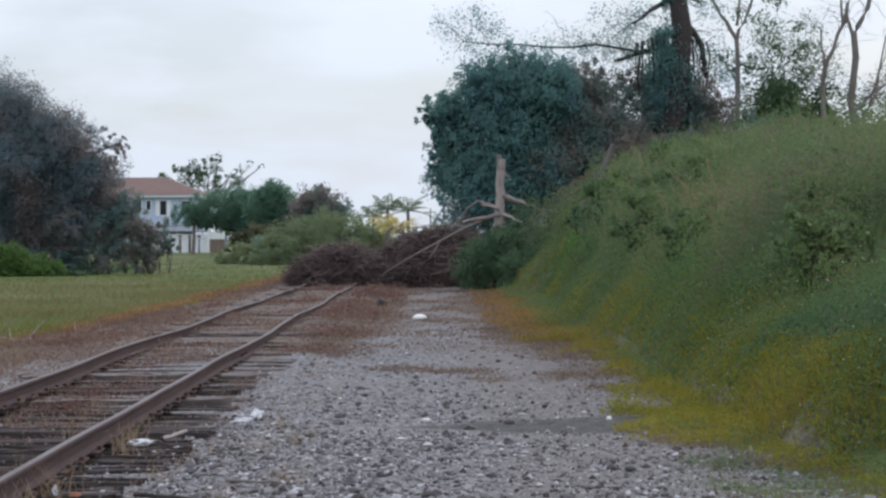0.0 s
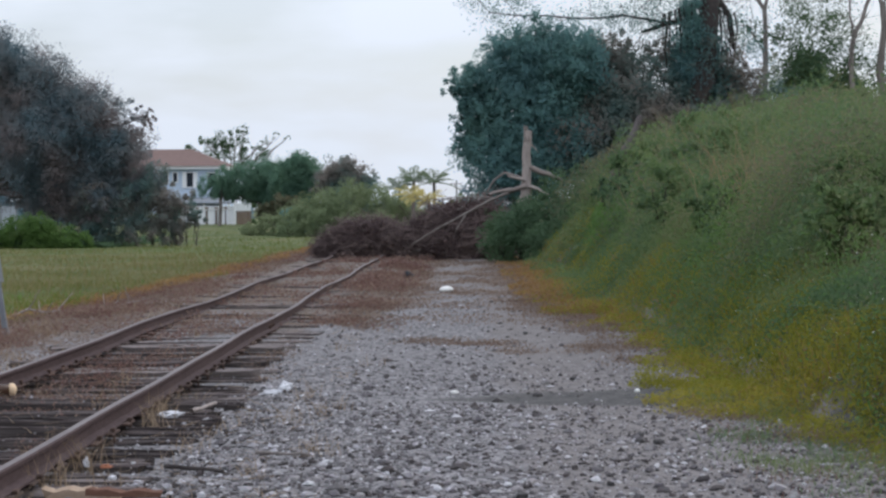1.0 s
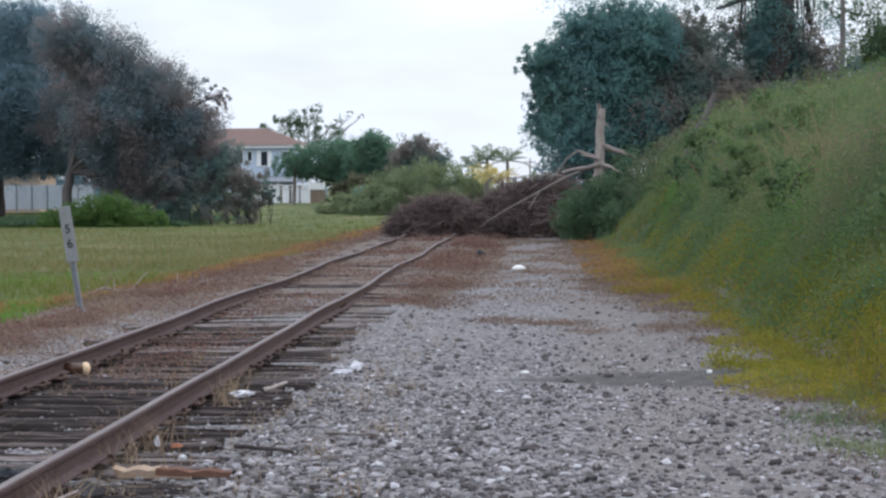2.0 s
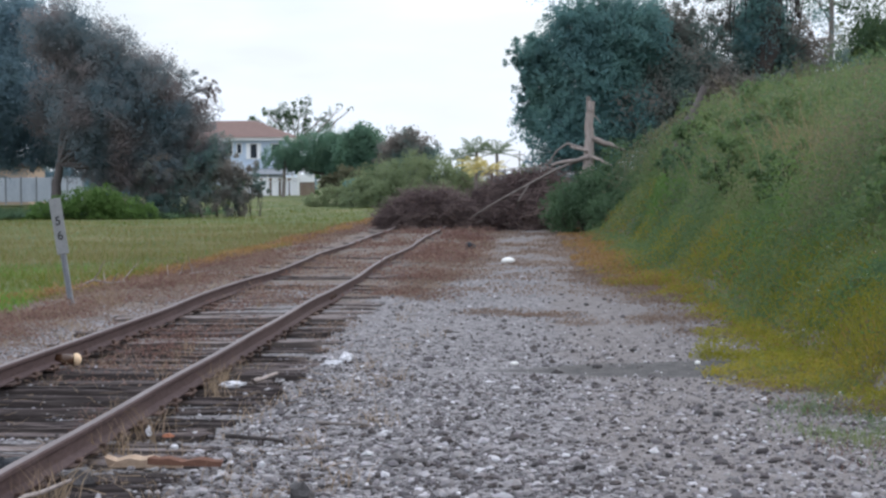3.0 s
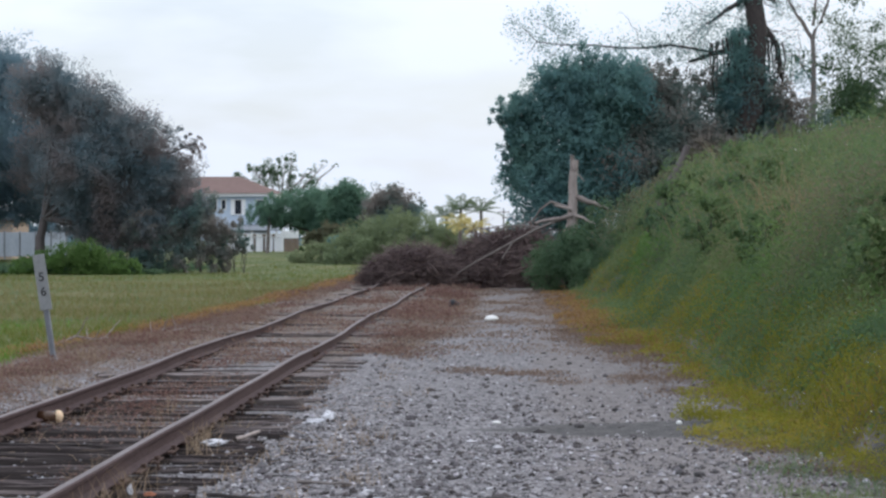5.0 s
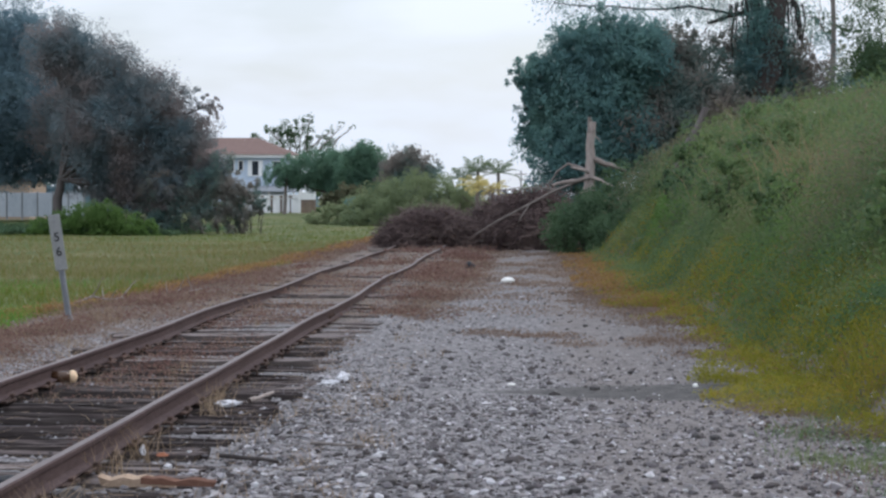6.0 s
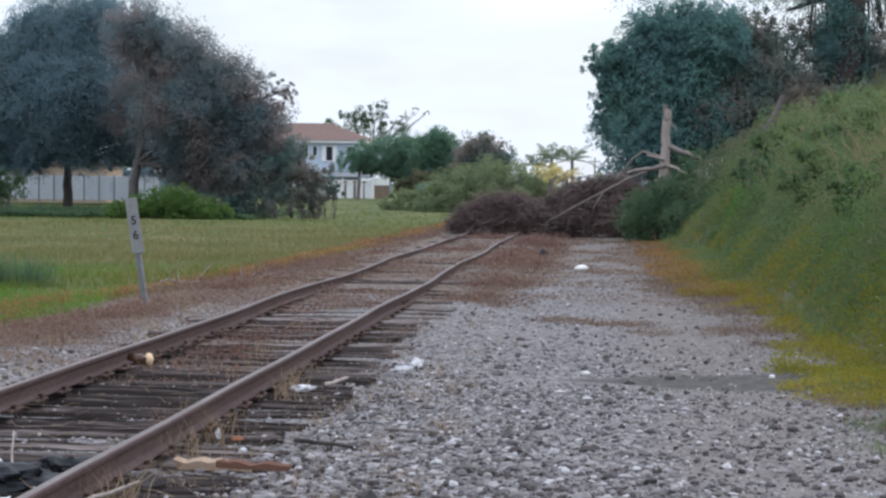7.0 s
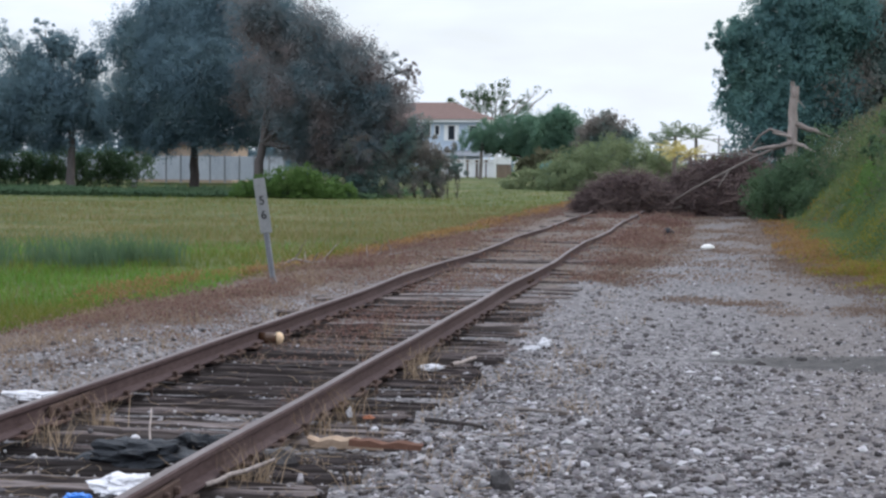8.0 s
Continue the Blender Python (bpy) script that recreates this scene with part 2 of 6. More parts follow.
# dark green leaves; the shade on shaded bushes is put into this colour
M_shade_leaf = leaf_mat("shaded_deep_green_leaves", [(0.1, (0.053, 0.103, 0.063)), (0.5, (0.084, 0.142, 0.075)), (0.9, (0.122, 0.183, 0.085))], 0.47, 0.65, 0.22)
M_canopy = leaf_mat("green_and_brown_canopy_leaves", [(0.25, (0.105, 0.185, 0.175)), (0.42, (0.16, 0.215, 0.19)), (0.54, (0.222, 0.212, 0.19)), (0.8, (0.285, 0.235, 0.20))], 0.5, 0.65, 0.15, patch=1.4)
M_plume = leaf_mat("tan_seed_plumes", [(0.1, (0.19, 0.135, 0.075)), (0.5, (0.27, 0.19, 0.105)), (0.9, (0.34, 0.245, 0.15))], 0.4, 0.7, 0.4)
M_vine = leaf_mat("brown_green_vines", [(0.2, (0.085, 0.108, 0.062)), (0.5, (0.142, 0.142, 0.085)), (0.8, (0.215, 0.175, 0.11))], 0.47, 0.65, 0.3)
# warm sunlight on these fronds is put into their bright yellow
M_palm_y = leaf_mat("sunlit_yellow_palm_fronds", [(0.1, (0.35, 0.31, 0.11)), (0.5, (0.6, 0.52, 0.22)), (0.9, (0.75, 0.68, 0.38))], 0.5, 0.6, 0.4)
M_palm_g = leaf_mat("green_palm_fronds", [(0.1, (0.115, 0.175, 0.115)), (0.5, (0.175, 0.235, 0.14)), (0.9, (0.27, 0.30, 0.17))], 0.5, 0.6, 0.4)
M_blade = leaf_mat("tall_green_grass", [(0.2, (0.077, 0.132, 0.062)), (0.42, (0.113, 0.175, 0.067)), (0.58, (0.149, 0.194, 0.072)), (0.8, (0.176, 0.184, 0.088))], 0.48, 0.5, 0.2, patch=1.5)
M_fresh = leaf_mat("fresh_green_grass", [(0.1, (0.06, 0.15, 0.02)), (0.5, (0.10, 0.22, 0.03)), (0.9, (0.17, 0.27, 0.05))], 0.48, 0.55, 0.4)
M_blade_y = leaf_mat("yellow_green_grass", [(0.2, (0.132, 0.147, 0.017)), (0.5, (0.224, 0.218, 0.024)), (0.8, (0.333, 0.259, 0.042))], 0.45, 0.6, 0.35)
M_blade_dry = leaf_mat("dry_straw_grass", [(0.05, (0.160, 0.113, 0.074)), (0.5, (0.272, 0.197, 0.132)), (0.95, (0.406, 0.310, 0.216))], 0.3, 0.7)
M_red_weed = leaf_mat("red_brown_weeds", [(0.05, (0.101, 0.049, 0.045)), (0.5, (0.177, 0.102, 0.083)), (0.95, (0.256, 0.185, 0.137))], 0.35, 0.8, 0.5)
M_brown_weed = leaf_mat("dry_brown_weeds", [(0.1, (0.115, 0.079, 0.059)), (0.5, (0.190, 0.133, 0.103)), (0.9, (0.276, 0.208, 0.164))], 0.35, 0.8, 0.4)
M_orange_grass = leaf_mat("orange_dry_grass", [(0.05, (0.170, 0.087, 0.037)), (0.5, (0.263, 0.150, 0.060)), (0.95, (0.340, 0.218, 0.089))], 0.4, 0.6)
M_thicket = leaf_mat("pale_thicket_leaves", [(0.1, (0.140, 0.188, 0.100)), (0.5, (0.201, 0.251, 0.132)), (0.9, (0.286, 0.303, 0.167))], 0.48, 0.6, 0.3)
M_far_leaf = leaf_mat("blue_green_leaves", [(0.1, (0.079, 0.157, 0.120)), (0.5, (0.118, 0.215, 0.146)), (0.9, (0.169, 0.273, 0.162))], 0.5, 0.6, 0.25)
M_field = leaf_mat("field_grass", [(0.05, (0.049, 0.090, 0.007)), (0.4, (0.085, 0.131, 0.013)), (0.65, (0.147, 0.146, 0.029)), (0.95, (0.199, 0.159, 0.052))], 0.45, 0.6, 0.4)
M_straw = leaf_mat("straw_coloured_grass", [(0.2, (0.116, 0.123, 0.039)), (0.5, (0.182, 0.160, 0.068)), (0.8, (0.248, 0.198, 0.105))], 0.42, 0.7, 0.25)
M_flower = grain_mat("white_blossom", [(0.2, (0.6, 0.6, 0.5)), (0.8, (0.85, 0.85, 0.75))], (30, 30, 30), 0.8, 0, 0.1)
M_white_plastic = grain_mat("white_plastic", [(0.2, (0.46, 0.45, 0.47)), (0.8, (0.70, 0.69, 0.71))], (14, 14, 14), 0.5, 0, 0.3)
M_blue_plastic = grain_mat("blue_plastic", [(0.2, (0.02, 0.16, 0.5)), (0.8, (0.08, 0.26, 0.75))], (20, 20, 20), 0.4, 0, 0.3)
M_black_plastic = grain_mat("black_plastic", [(0.2, (0.006, 0.007, 0.009)), (0.8, (0.025, 0.028, 0.034))], (20, 20, 20), 0.6, 0, 0.6)
M_foam = grain_mat("dirty_foam", [(0.2, (0.6, 0.58, 0.54)), (0.8, (0.84, 0.83, 0.8))], (20, 20, 20), 0.8, 0, 0.3)
M_tan = grain_mat("tan_cap", [(0.2, (0.55, 0.36, 0.2)), (0.8, (0.8, 0.6, 0.4))], (20, 20, 20), 0.6, 0, 0.2)
M_brown_glass = grain_mat("brown_bottle", [(0.2, (0.03, 0.016, 0.01)), (0.8, (0.09, 0.045, 0.025))], (10, 10, 10), 0.25, 0, 0.1)
M_orange = grain_mat("orange_scrap", [(0.2, (0.35, 0.12, 0.06)), (0.8, (0.55, 0.25, 0.15))], (20, 20, 20), 0.7, 0, 0.3)
M_red = grain_mat("red_scrap", [(0.2, (0.45, 0.03, 0.04)), (0.8, (0.6, 0.08, 0.08))], (20, 20, 20), 0.6, 0, 0.3)
M_board = grain_mat("splintered_wood", [(0.2, (0.28, 0.19, 0.13)), (0.8, (0.52, 0.40, 0.30))], (3, 25, 25), 0.9, 0, 0.6)
M_sign = grain_mat("weathered_white_paint", [(0.2, (0.160, 0.164, 0.168)), (0.7, (0.272, 0.276, 0.276))], (9, 9, 5), 0.7, 0, 0.2, 5, 0.05)
M_galv = grain_mat("grey_steel_post", [(0.2, (0.16, 0.17, 0.19)), (0.8, (0.33, 0.34, 0.36))], (14, 14, 4), 0.6, 0.4, 0.2)
M_black = grain_mat("black_paint", [(0.2, (0.015, 0.015, 0.015)), (0.8, (0.04, 0.04, 0.04))], (30, 30, 30), 0.7, 0, 0.1)
# house wall: white stucco with its bluish shade put into the base colour
M_stucco = grain_mat("blue_shaded_stucco", [(0.2, (0.419, 0.499, 0.608)), (0.8, (0.553, 0.634, 0.743))], (1.080, 1.080, 0.675), 0.9, 0, 0.15, 12, 0.05)
M_trim = grain_mat("white_trim", [(0.2, (0.72, 0.72, 0.72)), (0.8, (0.86, 0.86, 0.86))], (2, 2, 2), 0.7, 0, 0.1, 8, 0.1)
M_roof = grain_mat("terracotta_roof", [(0.2, (0.095, 0.058, 0.05)), (0.8, (0.185, 0.12, 0.105))], (2.5, 2.5, 2.5), 0.9, 0, 0.4, 8, 0.15)
M_low_roof = grain_mat("grey_blue_roofing", [(0.2, (0.130, 0.145, 0.165)), (0.8, (0.190, 0.205, 0.225))], (1.5, 1.5, 1.5), 0.9, 0, 0.2)
M_board_fence = grain_mat("white_fence_board", [(0.2, (0.62, 0.63, 0.66)), (0.8, (0.84, 0.84, 0.85))], (3, 3, 0.7), 0.8, 0, 0.2, 6, 0.25)
# pale fence panel, the bluish shade of the trees put into its colour
M_pale_panel = grain_mat("shaded_pale_panel", [(0.2, (0.306, 0.340, 0.396)), (0.8, (0.468, 0.493, 0.549))], (3, 3, 0.7), 0.85, 0, 0.2, 6, 0.3)
M_brown_fence = grain_mat("brown_fence_board", [(0.2, (0.13, 0.09, 0.07)), (0.8, (0.26, 0.19, 0.15))], (3, 3, 0.7), 0.9, 0, 0.3, 6, 0.3)
M_glass, _n, _l, _b = base_mat("window_glass", 0.08, 0.0, 0.6)
_b.inputs["Base Color"].default_value = (0.03, 0.035, 0.045, 1)

# ground: gravel, damp dirt, dry litter and turf, weighted by the sheet's own cover values
M_ground, _n, _l, _b = base_mat("ground_cover", 0.95)
_tc = _n.new("ShaderNodeTexCoord")


def _noise(scale, detail=5):
    t = _n.new("ShaderNodeTexNoise")
    t.inputs["Scale"].default_value, t.inputs["Detail"].default_value = scale, detail
    _l.new(_tc.outputs["Object"], t.inputs["Vector"])
    return t


def _blend(fac, a, b):
    mx = _n.new("ShaderNodeMix")
    mx.data_type = "RGBA"
    _l.new(fac, mx.inputs["Factor"])
    _l.new(a, mx.inputs["A"])
    _l.new(b, mx.inputs["B"])
    return mx.outputs["Result"]


def _cover(name, noise_node, spread=0.9):
    at = _n.new("ShaderNodeAttribute")
    at.attribute_name = name
    ma = _n.new("ShaderNodeMath")
    ma.operation = "MULTIPLY_ADD"
    _l.new(noise_node.outputs["Fac"], ma.inputs[0])
    ma.inputs[1].default_value = spread
    _l.new(at.outputs["Fac"], ma.inputs[2])
    mr = _n.new("ShaderNodeMapRange")
    mr.inputs["From Min"].default_value, mr.inputs["From Max"].default_value = 0.42 + spread * 0.5, 0.62 + spread * 0.5
    _l.new(ma.outputs[0], mr.inputs["Value"])
    return mr.outputs["Result"]


_cell = _n.new("ShaderNodeTexVoronoi")
_cell.inputs["Scale"].default_value = 26.0
_l.new(_tc.outputs["Object"], _cell.inputs["Vector"])
_sep = _n.new("ShaderNodeSeparateColor")
_l.new(_cell.outputs["Color"], _sep.inputs["Color"])
_gravel = ramp_node(_n, [(0, (0.070, 0.066, 0.069)), (0.5, (0.150, 0.14, 0.143)), (1, (0.268, 0.252, 0.256))])
_l.new(_sep.outputs["Red"], _gravel.inputs["Fac"])
_fines = ramp_node(_n, [(0.3, (0.116, 0.103, 0.100)), (0.7, (0.202, 0.181, 0.176))])
_l.new(_noise(7.0, 8).outputs["Fac"], _fines.inputs["Fac"])
_c = _blend(_cover("fines", _noise(1.4)), _gravel.outputs["Color"], _fines.outputs["Color"])
_damp = ramp_node(_n, [(0.3, (0.045, 0.043, 0.043)), (0.7, (0.10, 0.093, 0.09))])
_l.new(_noise(9.0, 6).outputs["Fac"], _damp.inputs["Fac"])
_c = _blend(_cover("damp", _noise(2.0), 0.5), _c, _damp.outputs["Color"])
_litter = ramp_node(_n, [(0.3, (0.082, 0.062, 0.053)), (0.7, (0.185, 0.148, 0.126))])
_l.new(_noise(6.0, 8).outputs["Fac"], _litter.inputs["Fac"])
_c = _blend(_cover("litter", _noise(1.1)), _c, _litter.outputs["Color"])
_turf = ramp_node(_n, [(0.3, (0.042, 0.066, 0.02)), (0.5, (0.085, 0.105, 0.032)), (0.7, (0.15, 0.135, 0.065))])
_l.new(_noise(0.35, 9).outputs["Fac"], _turf.inputs["Fac"])
_c = _blend(_cover("turf", _noise(0.8)), _c, _turf.outputs["Color"])
_l.new(_c, _b.inputs["Base Color"])
_bp = _n.new("ShaderNodeBump")
_bp.inputs["Strength"].default_value, _bp.inputs["Distance"].default_value = 0.7, 0.03
_l.new(_cell.outputs["Distance"], _bp.inputs["Height"])
_l.new(_bp.outputs["Normal"], _b.inputs["Normal"])

# ---------------------------------------------------------------- mesh helpers


def np_mesh(name, verts, faces, material, smooth=False):
    """A mesh from arrays: verts (n, 3), faces (m, k)."""
    verts, faces = np.asarray(verts, np.float32), np.asarray(faces, np.int32)
    me = bpy.data.meshes.new(name)
    me.vertices.add(len(verts))
    me.vertices.foreach_set("co", verts.ravel())
    me.loops.add(faces.size)
    me.loops.foreach_set("vertex_index", faces.ravel())
    me.polygons.add(len(faces))
    me.polygons.foreach_set("loop_start", np.arange(0, faces.size, faces.shape[1], dtype=np.int32))
    me.polygons.foreach_set("use_smooth", np.full(len(faces), smooth))
    me.update(calc_edges=True)
    me.validate()
    me.materials.append(material)
    return me


def put(name, me, parent=None, m=None, label=""):
    ob = new(name, me)
    if parent is not None:
        ob.parent = parent
    if m is not None:
        ob.matrix_basis = m
    return tagged(ob, label)


def thing(name, place, label, category, group="", kind="", turn=0.0):
    ob = new(name)
    ob.empty_display_size = 0.2
    ob.matrix_basis = pose(*place, 0, 0, turn)
    return tagged(ob, label, category, group, kind)


def part(name, bm, material, parent, label="", m=None, smooth=False):
    me = bpy.data.meshes.new(name)
    bm.to_mesh(me)
    bm.free()
    if smooth:
        me.polygons.foreach_set("use_smooth", np.full(len(me.polygons), True))
    me.materials.append(material)
    return put(name, me, parent, m, label)


def box_bm(sx, sy, sz, bevel=0.0, at=(0, 0, 0), jitter=0.0, seed=0):
    bm = bmesh.new()
    bmesh.ops.create_cube(bm, size=1.0, matrix=Matrix.Translation(at) @ Matrix.Diagonal((sx, sy, sz, 1)))
    if bevel:
        bmesh.ops.bevel(bm, geom=list(bm.edges), offset=bevel, segments=1, affect="EDGES")
    if jitter:
        r = random.Random(seed)
        for v in bm.verts:
            v.co += Vector((r.uniform(-1, 1), r.uniform(-1, 1), r.uniform(-1, 1))) * jitter
    return bm


def unit(a):
    return a / np.maximum(np.linalg.norm(a, axis=-1, keepdims=True), 1e-9)


def tube(points, radii, sides=7, rough=0.0, rng=None):
    """Verts and quads of a tapered limb along points."""
    p = np.asarray(points, float)
    d = unit(np.gradient(p, axis=0))
    ref = np.where(np.abs(d[:, 2:3]) > 0.9, [[1.0, 0, 0]], [[0, 0, 1.0]])
    a = unit(np.cross(d, ref))
    b = np.cross(d, a)
    w = np.linspace(0, 2 * np.pi, sides, endpoint=False)
    r = np.asarray(radii, float)[:, None] * np.ones(sides)
    if rough and rng is not None:
        r = r * (1 + rng.uniform(-rough, rough, r.shape))
    v = p[:, None] + r[..., None] * (np.cos(w)[None, :, None] * a[:, None] + np.sin(w)[None, :, None] * b[:, None])
    n = len(p)
    i, j = np.meshgrid(np.arange(n - 1), np.arange(sides), indexing="ij")
    k = (j + 1) % sides
    f = np.stack([i * sides + j, i * sides + k, (i + 1) * sides + k, (i + 1) * sides + j], -1).reshape(-1, 4)
    return v.reshape(-1, 3), f


def join(pieces):
    vs, fs, n = [], [], 0
    for v, f in pieces:
        vs.append(v)
        fs.append(f + n)
        n += len(v)
    return np.concatenate(vs), np.concatenate(fs)


def limb(a, b, r0, r1, rng, bend=0.12, n=6, sides=7, rough=0.1):
    """A crooked limb from a to b."""
    a, b = np.asarray(a, float), np.asarray(b, float)
    s = np.linspace(0, 1, n)[:, None]
    length = np.linalg.norm(b - a)
    off = np.cumsum(rng.normal(0, 1, (n, 3)), 0)
    off -= off[0] + s * (off[-1] - off[0])
    p = a + s * (b - a) + off * bend * length / n
    return tube(p, np.linspace(r0, r1, n), sides, rough, rng), p


def blade_leaves(pos, size, rng, lean=None, narrow=0.45, droop=0.0, three=False):
    """Diamond leaves at pos, long axis lean or any way."""
    n = len(pos)
    size = np.broadcast_to(np.asarray(size, float), (n,)) * rng.uniform(0.65, 1.35, n)
    d = unit(rng.normal(0, 1, (n, 3)) if lean is None else lean)
    if droop:
        d = unit(d - np.array([0, 0, droop]))
    s = unit(np.cross(d, rng.normal(0, 1, (n, 3))))
    up = np.cross(s, d)
    L, W = size[:, None], (size * narrow)[:, None]
    if three:
        v = np.stack([pos - d * L * 0.5 + s * W * 0.4, pos - d * L * 0.4 - s * W * 0.55 + up * L * 0.07, pos + d * L * 0.5], 1)
        return v.reshape(-1, 3), np.arange(3 * n).reshape(n, 3)
    v = np.stack([pos - d * L * 0.5, pos + s * W * 0.5 - d * L * 0.08 + up * L * 0.07, pos + d * L * 0.5, pos - s * W * 0.5 - d * L * 0.08 + up * L * 0.07], 1)
    return v.reshape(-1, 3), np.arange(4 * n).reshape(n, 4)


def blades(root, height, width, rng, lean=0.35, straight=False):
    """Grass blades: two quads each, bent over at the tip."""
    n = len(root)
    height = np.broadcast_to(np.asarray(height, float), (n,)) * rng.uniform(0.6, 1.3, n)
    width = np.broadcast_to(np.asarray(width, float), (n,)) * rng.uniform(0.7, 1.3, n)
    a = rng.uniform(0, 2 * np.pi, n)
    out = np.stack([np.cos(a), np.sin(a), np.zeros(n)], -1) * (height * rng.uniform(0.1, 1.0, n) * lean)[:, None]
    b = rng.uniform(0, 2 * np.pi, n)
    side = np.stack([np.cos(b), np.sin(b), np.zeros(n)], -1) * width[:, None] * 0.5
    up = np.zeros((n, 3))
    up[:, 2] = height
    mid, tip = root + up * 0.6 + out * 0.35, root + up + out
    v = np.stack([root - side, root + side, mid + side * 0.8, mid - side * 0.8, tip + side * 0.12, tip - side * 0.12], 1)
    k = np.arange(n)[:, None] * 6
    f = np.concatenate([k + [0, 1, 2, 3], k + [3, 2, 4, 5]])
    return v.reshape(-1, 3), f


def smooth01(t):
    t = np.clip(t, 0, 1)
    return t * t * (3 - 2 * t)


def wave(x, y, s, k=0.0):
    """A cheap smooth unevenness between -1 and 1."""
    return (np.sin(x * s + 1.3 * np.sin(y * s * 0.7 + k) + k) + np.sin(y * s * 1.1 + 1.7 * np.sin(x * s * 0.6 - k) + 2.1 * k)) * 0.5


def track_x(y):
    """Middle of the track, which runs a little to the right."""
    return -3.22 + 0.0095 * (y - 6.0)


def bank(x, y):
    """The overgrown bank beside the gravel."""
    toe = 2.55 + 0.25 * wave(x * 0 + 1, y, 0.35) + 1.0 * smooth01((12.0 - y) / 3.5)
    top = (1.55 + 0.06 * np.clip(y - 15, 0, 32)) * (0.25 + 0.75 * smooth01((y - 5) / 14)) * (1 - 0.75 * smooth01((y - 52) / 22))
    rise = np.clip((x - toe) * 0.95, 0, None)
    z = top * (1 - np.exp(-rise / np.maximum(top, 0.05) * 1.6))
    return z * (1 - smooth01((x - 26) / 14)) + 0.16 * wave(x, y, 0.9, 1.0) * smooth01((x - toe) / 2)


def bed_rise(y):
    """Silted ballast lifts ties and bed along the far rails."""
    return 0.055 * smooth01((np.asarray(y, float) - 14) / 10) + 0.03 * smooth01((np.asarray(y, float) - 24) / 10)


def ground_z(x, y):
    x, y = np.asarray(x, float), np.asarray(y, float)
    d = x - track_x(y)
    z = -0.20 * smooth01((-1.9 - d) / 2.6)
    z = z - (0.084 - 0.05 * smooth01((y - 14) / 11) - 0.012 * smooth01((y - 26) / 14)) * smooth01((1.7 - np.abs(d)) / 0.35)
    z = z + bed_rise(y) * smooth01((2.0 - np.abs(d)) / 0.7)
    z = z + 0.035 * wave(x, y, 0.8) * smooth01((np.abs(d) - 1.2) / 1.0) + 0.015 * wave(x, y, 2.7, 2.0)
    z = z + 0.50 * smooth01((y - 90) / 60) * smooth01((-2 - x) / 6)
    return z + bank(x, y)


# ---------------------------------------------------------------- ground
def steps(fine0, fine1, step, lo, hi, grow=1.22):
    out = list(np.arange(fine0, fine1, step))
    s, p = step, fine1
    while p < hi:
        out.append(p)
        s *= grow
        p += s
    out.append(hi)
    s, p = step, fine0
    while p > lo:
        s *= grow
        p -= s
        out.insert(0, max(p, lo))
    return np.array(out)


gx, gy = steps(-10, 12, 0.25, -2500, 2500), steps(2, 60, 0.3, -2500, 4000)
X, Y = np.meshgrid(gx, gy, indexing="ij")
Z = ground_z(X, Y)
ni, nj = X.shape
I, J = np.meshgrid(np.arange(ni - 1), np.arange(nj - 1), indexing="ij")
quads = np.stack([I * nj + J, (I + 1) * nj + J, (I + 1) * nj + J + 1, I * nj + J + 1], -1).reshape(-1, 4)
me = np_mesh("ground", np.stack([X, Y, Z], -1).reshape(-1, 3), quads, M_ground, True)
D = X - track_x(Y)
turf = np.maximum(smooth01((-3.2 + 1.1 * smooth01((Y - 20) / 15) - D) / 1.5), smooth01((X - 2.2 - 0.35 * wave(X, Y, 1.3)) / 1.2) * 0.95)
litter = np.exp(-((D + 2.1) / 0.9) ** 2) * smooth01((Y - 11.5) / 5) * 0.62 + np.exp(-((D + 3.3 - 0.9 * smooth01((Y - 18) / 12)) / (0.8 + 0.4 * smooth01((Y - 18) / 12))) ** 2) * (0.85 + 0.3 * smooth01((Y - 18) / 12)) + np.exp(-((D - 1.6) / 0.6) ** 2) * smooth01((Y - 12) / 18) * 0.62 + smooth01((1.3 - np.abs(D)) / 0.3) * 0.30 + smooth01((Y - 14) / 20) * 0.50 + np.exp(-((X - 1.7) / 0.5) ** 2) * smooth01((Y - 14) / 10) * 0.5
damp = np.exp(-((Y - 13.4 + 0.05 * X - 0.12 * wave(X, Y, 2.3)) / (0.36 + 0.16 * X.clip(0, 2))) ** 2) * smooth01((X + 1.2) / 2.2) * 1.1 + np.exp(-((Y - 11.2) / 0.5) ** 2) * np.exp(-((X - 2.6) / 0.7) ** 2) * 0.8
fines = smooth01((X + 0.5) / 1.6) * 0.75 * smooth01((Y - 6) / 3)
for nm, arr in (("turf", turf), ("litter", litter), ("damp", damp), ("fines", fines)):
    at = me.attributes.new(nm, "FLOAT", "POINT")
    at.data.foreach_set("value", arr.astype(np.float32).ravel())
tagged(new("ground", me), "grey gravel, dry litter and rough grass ground", "ground", kind="structure")

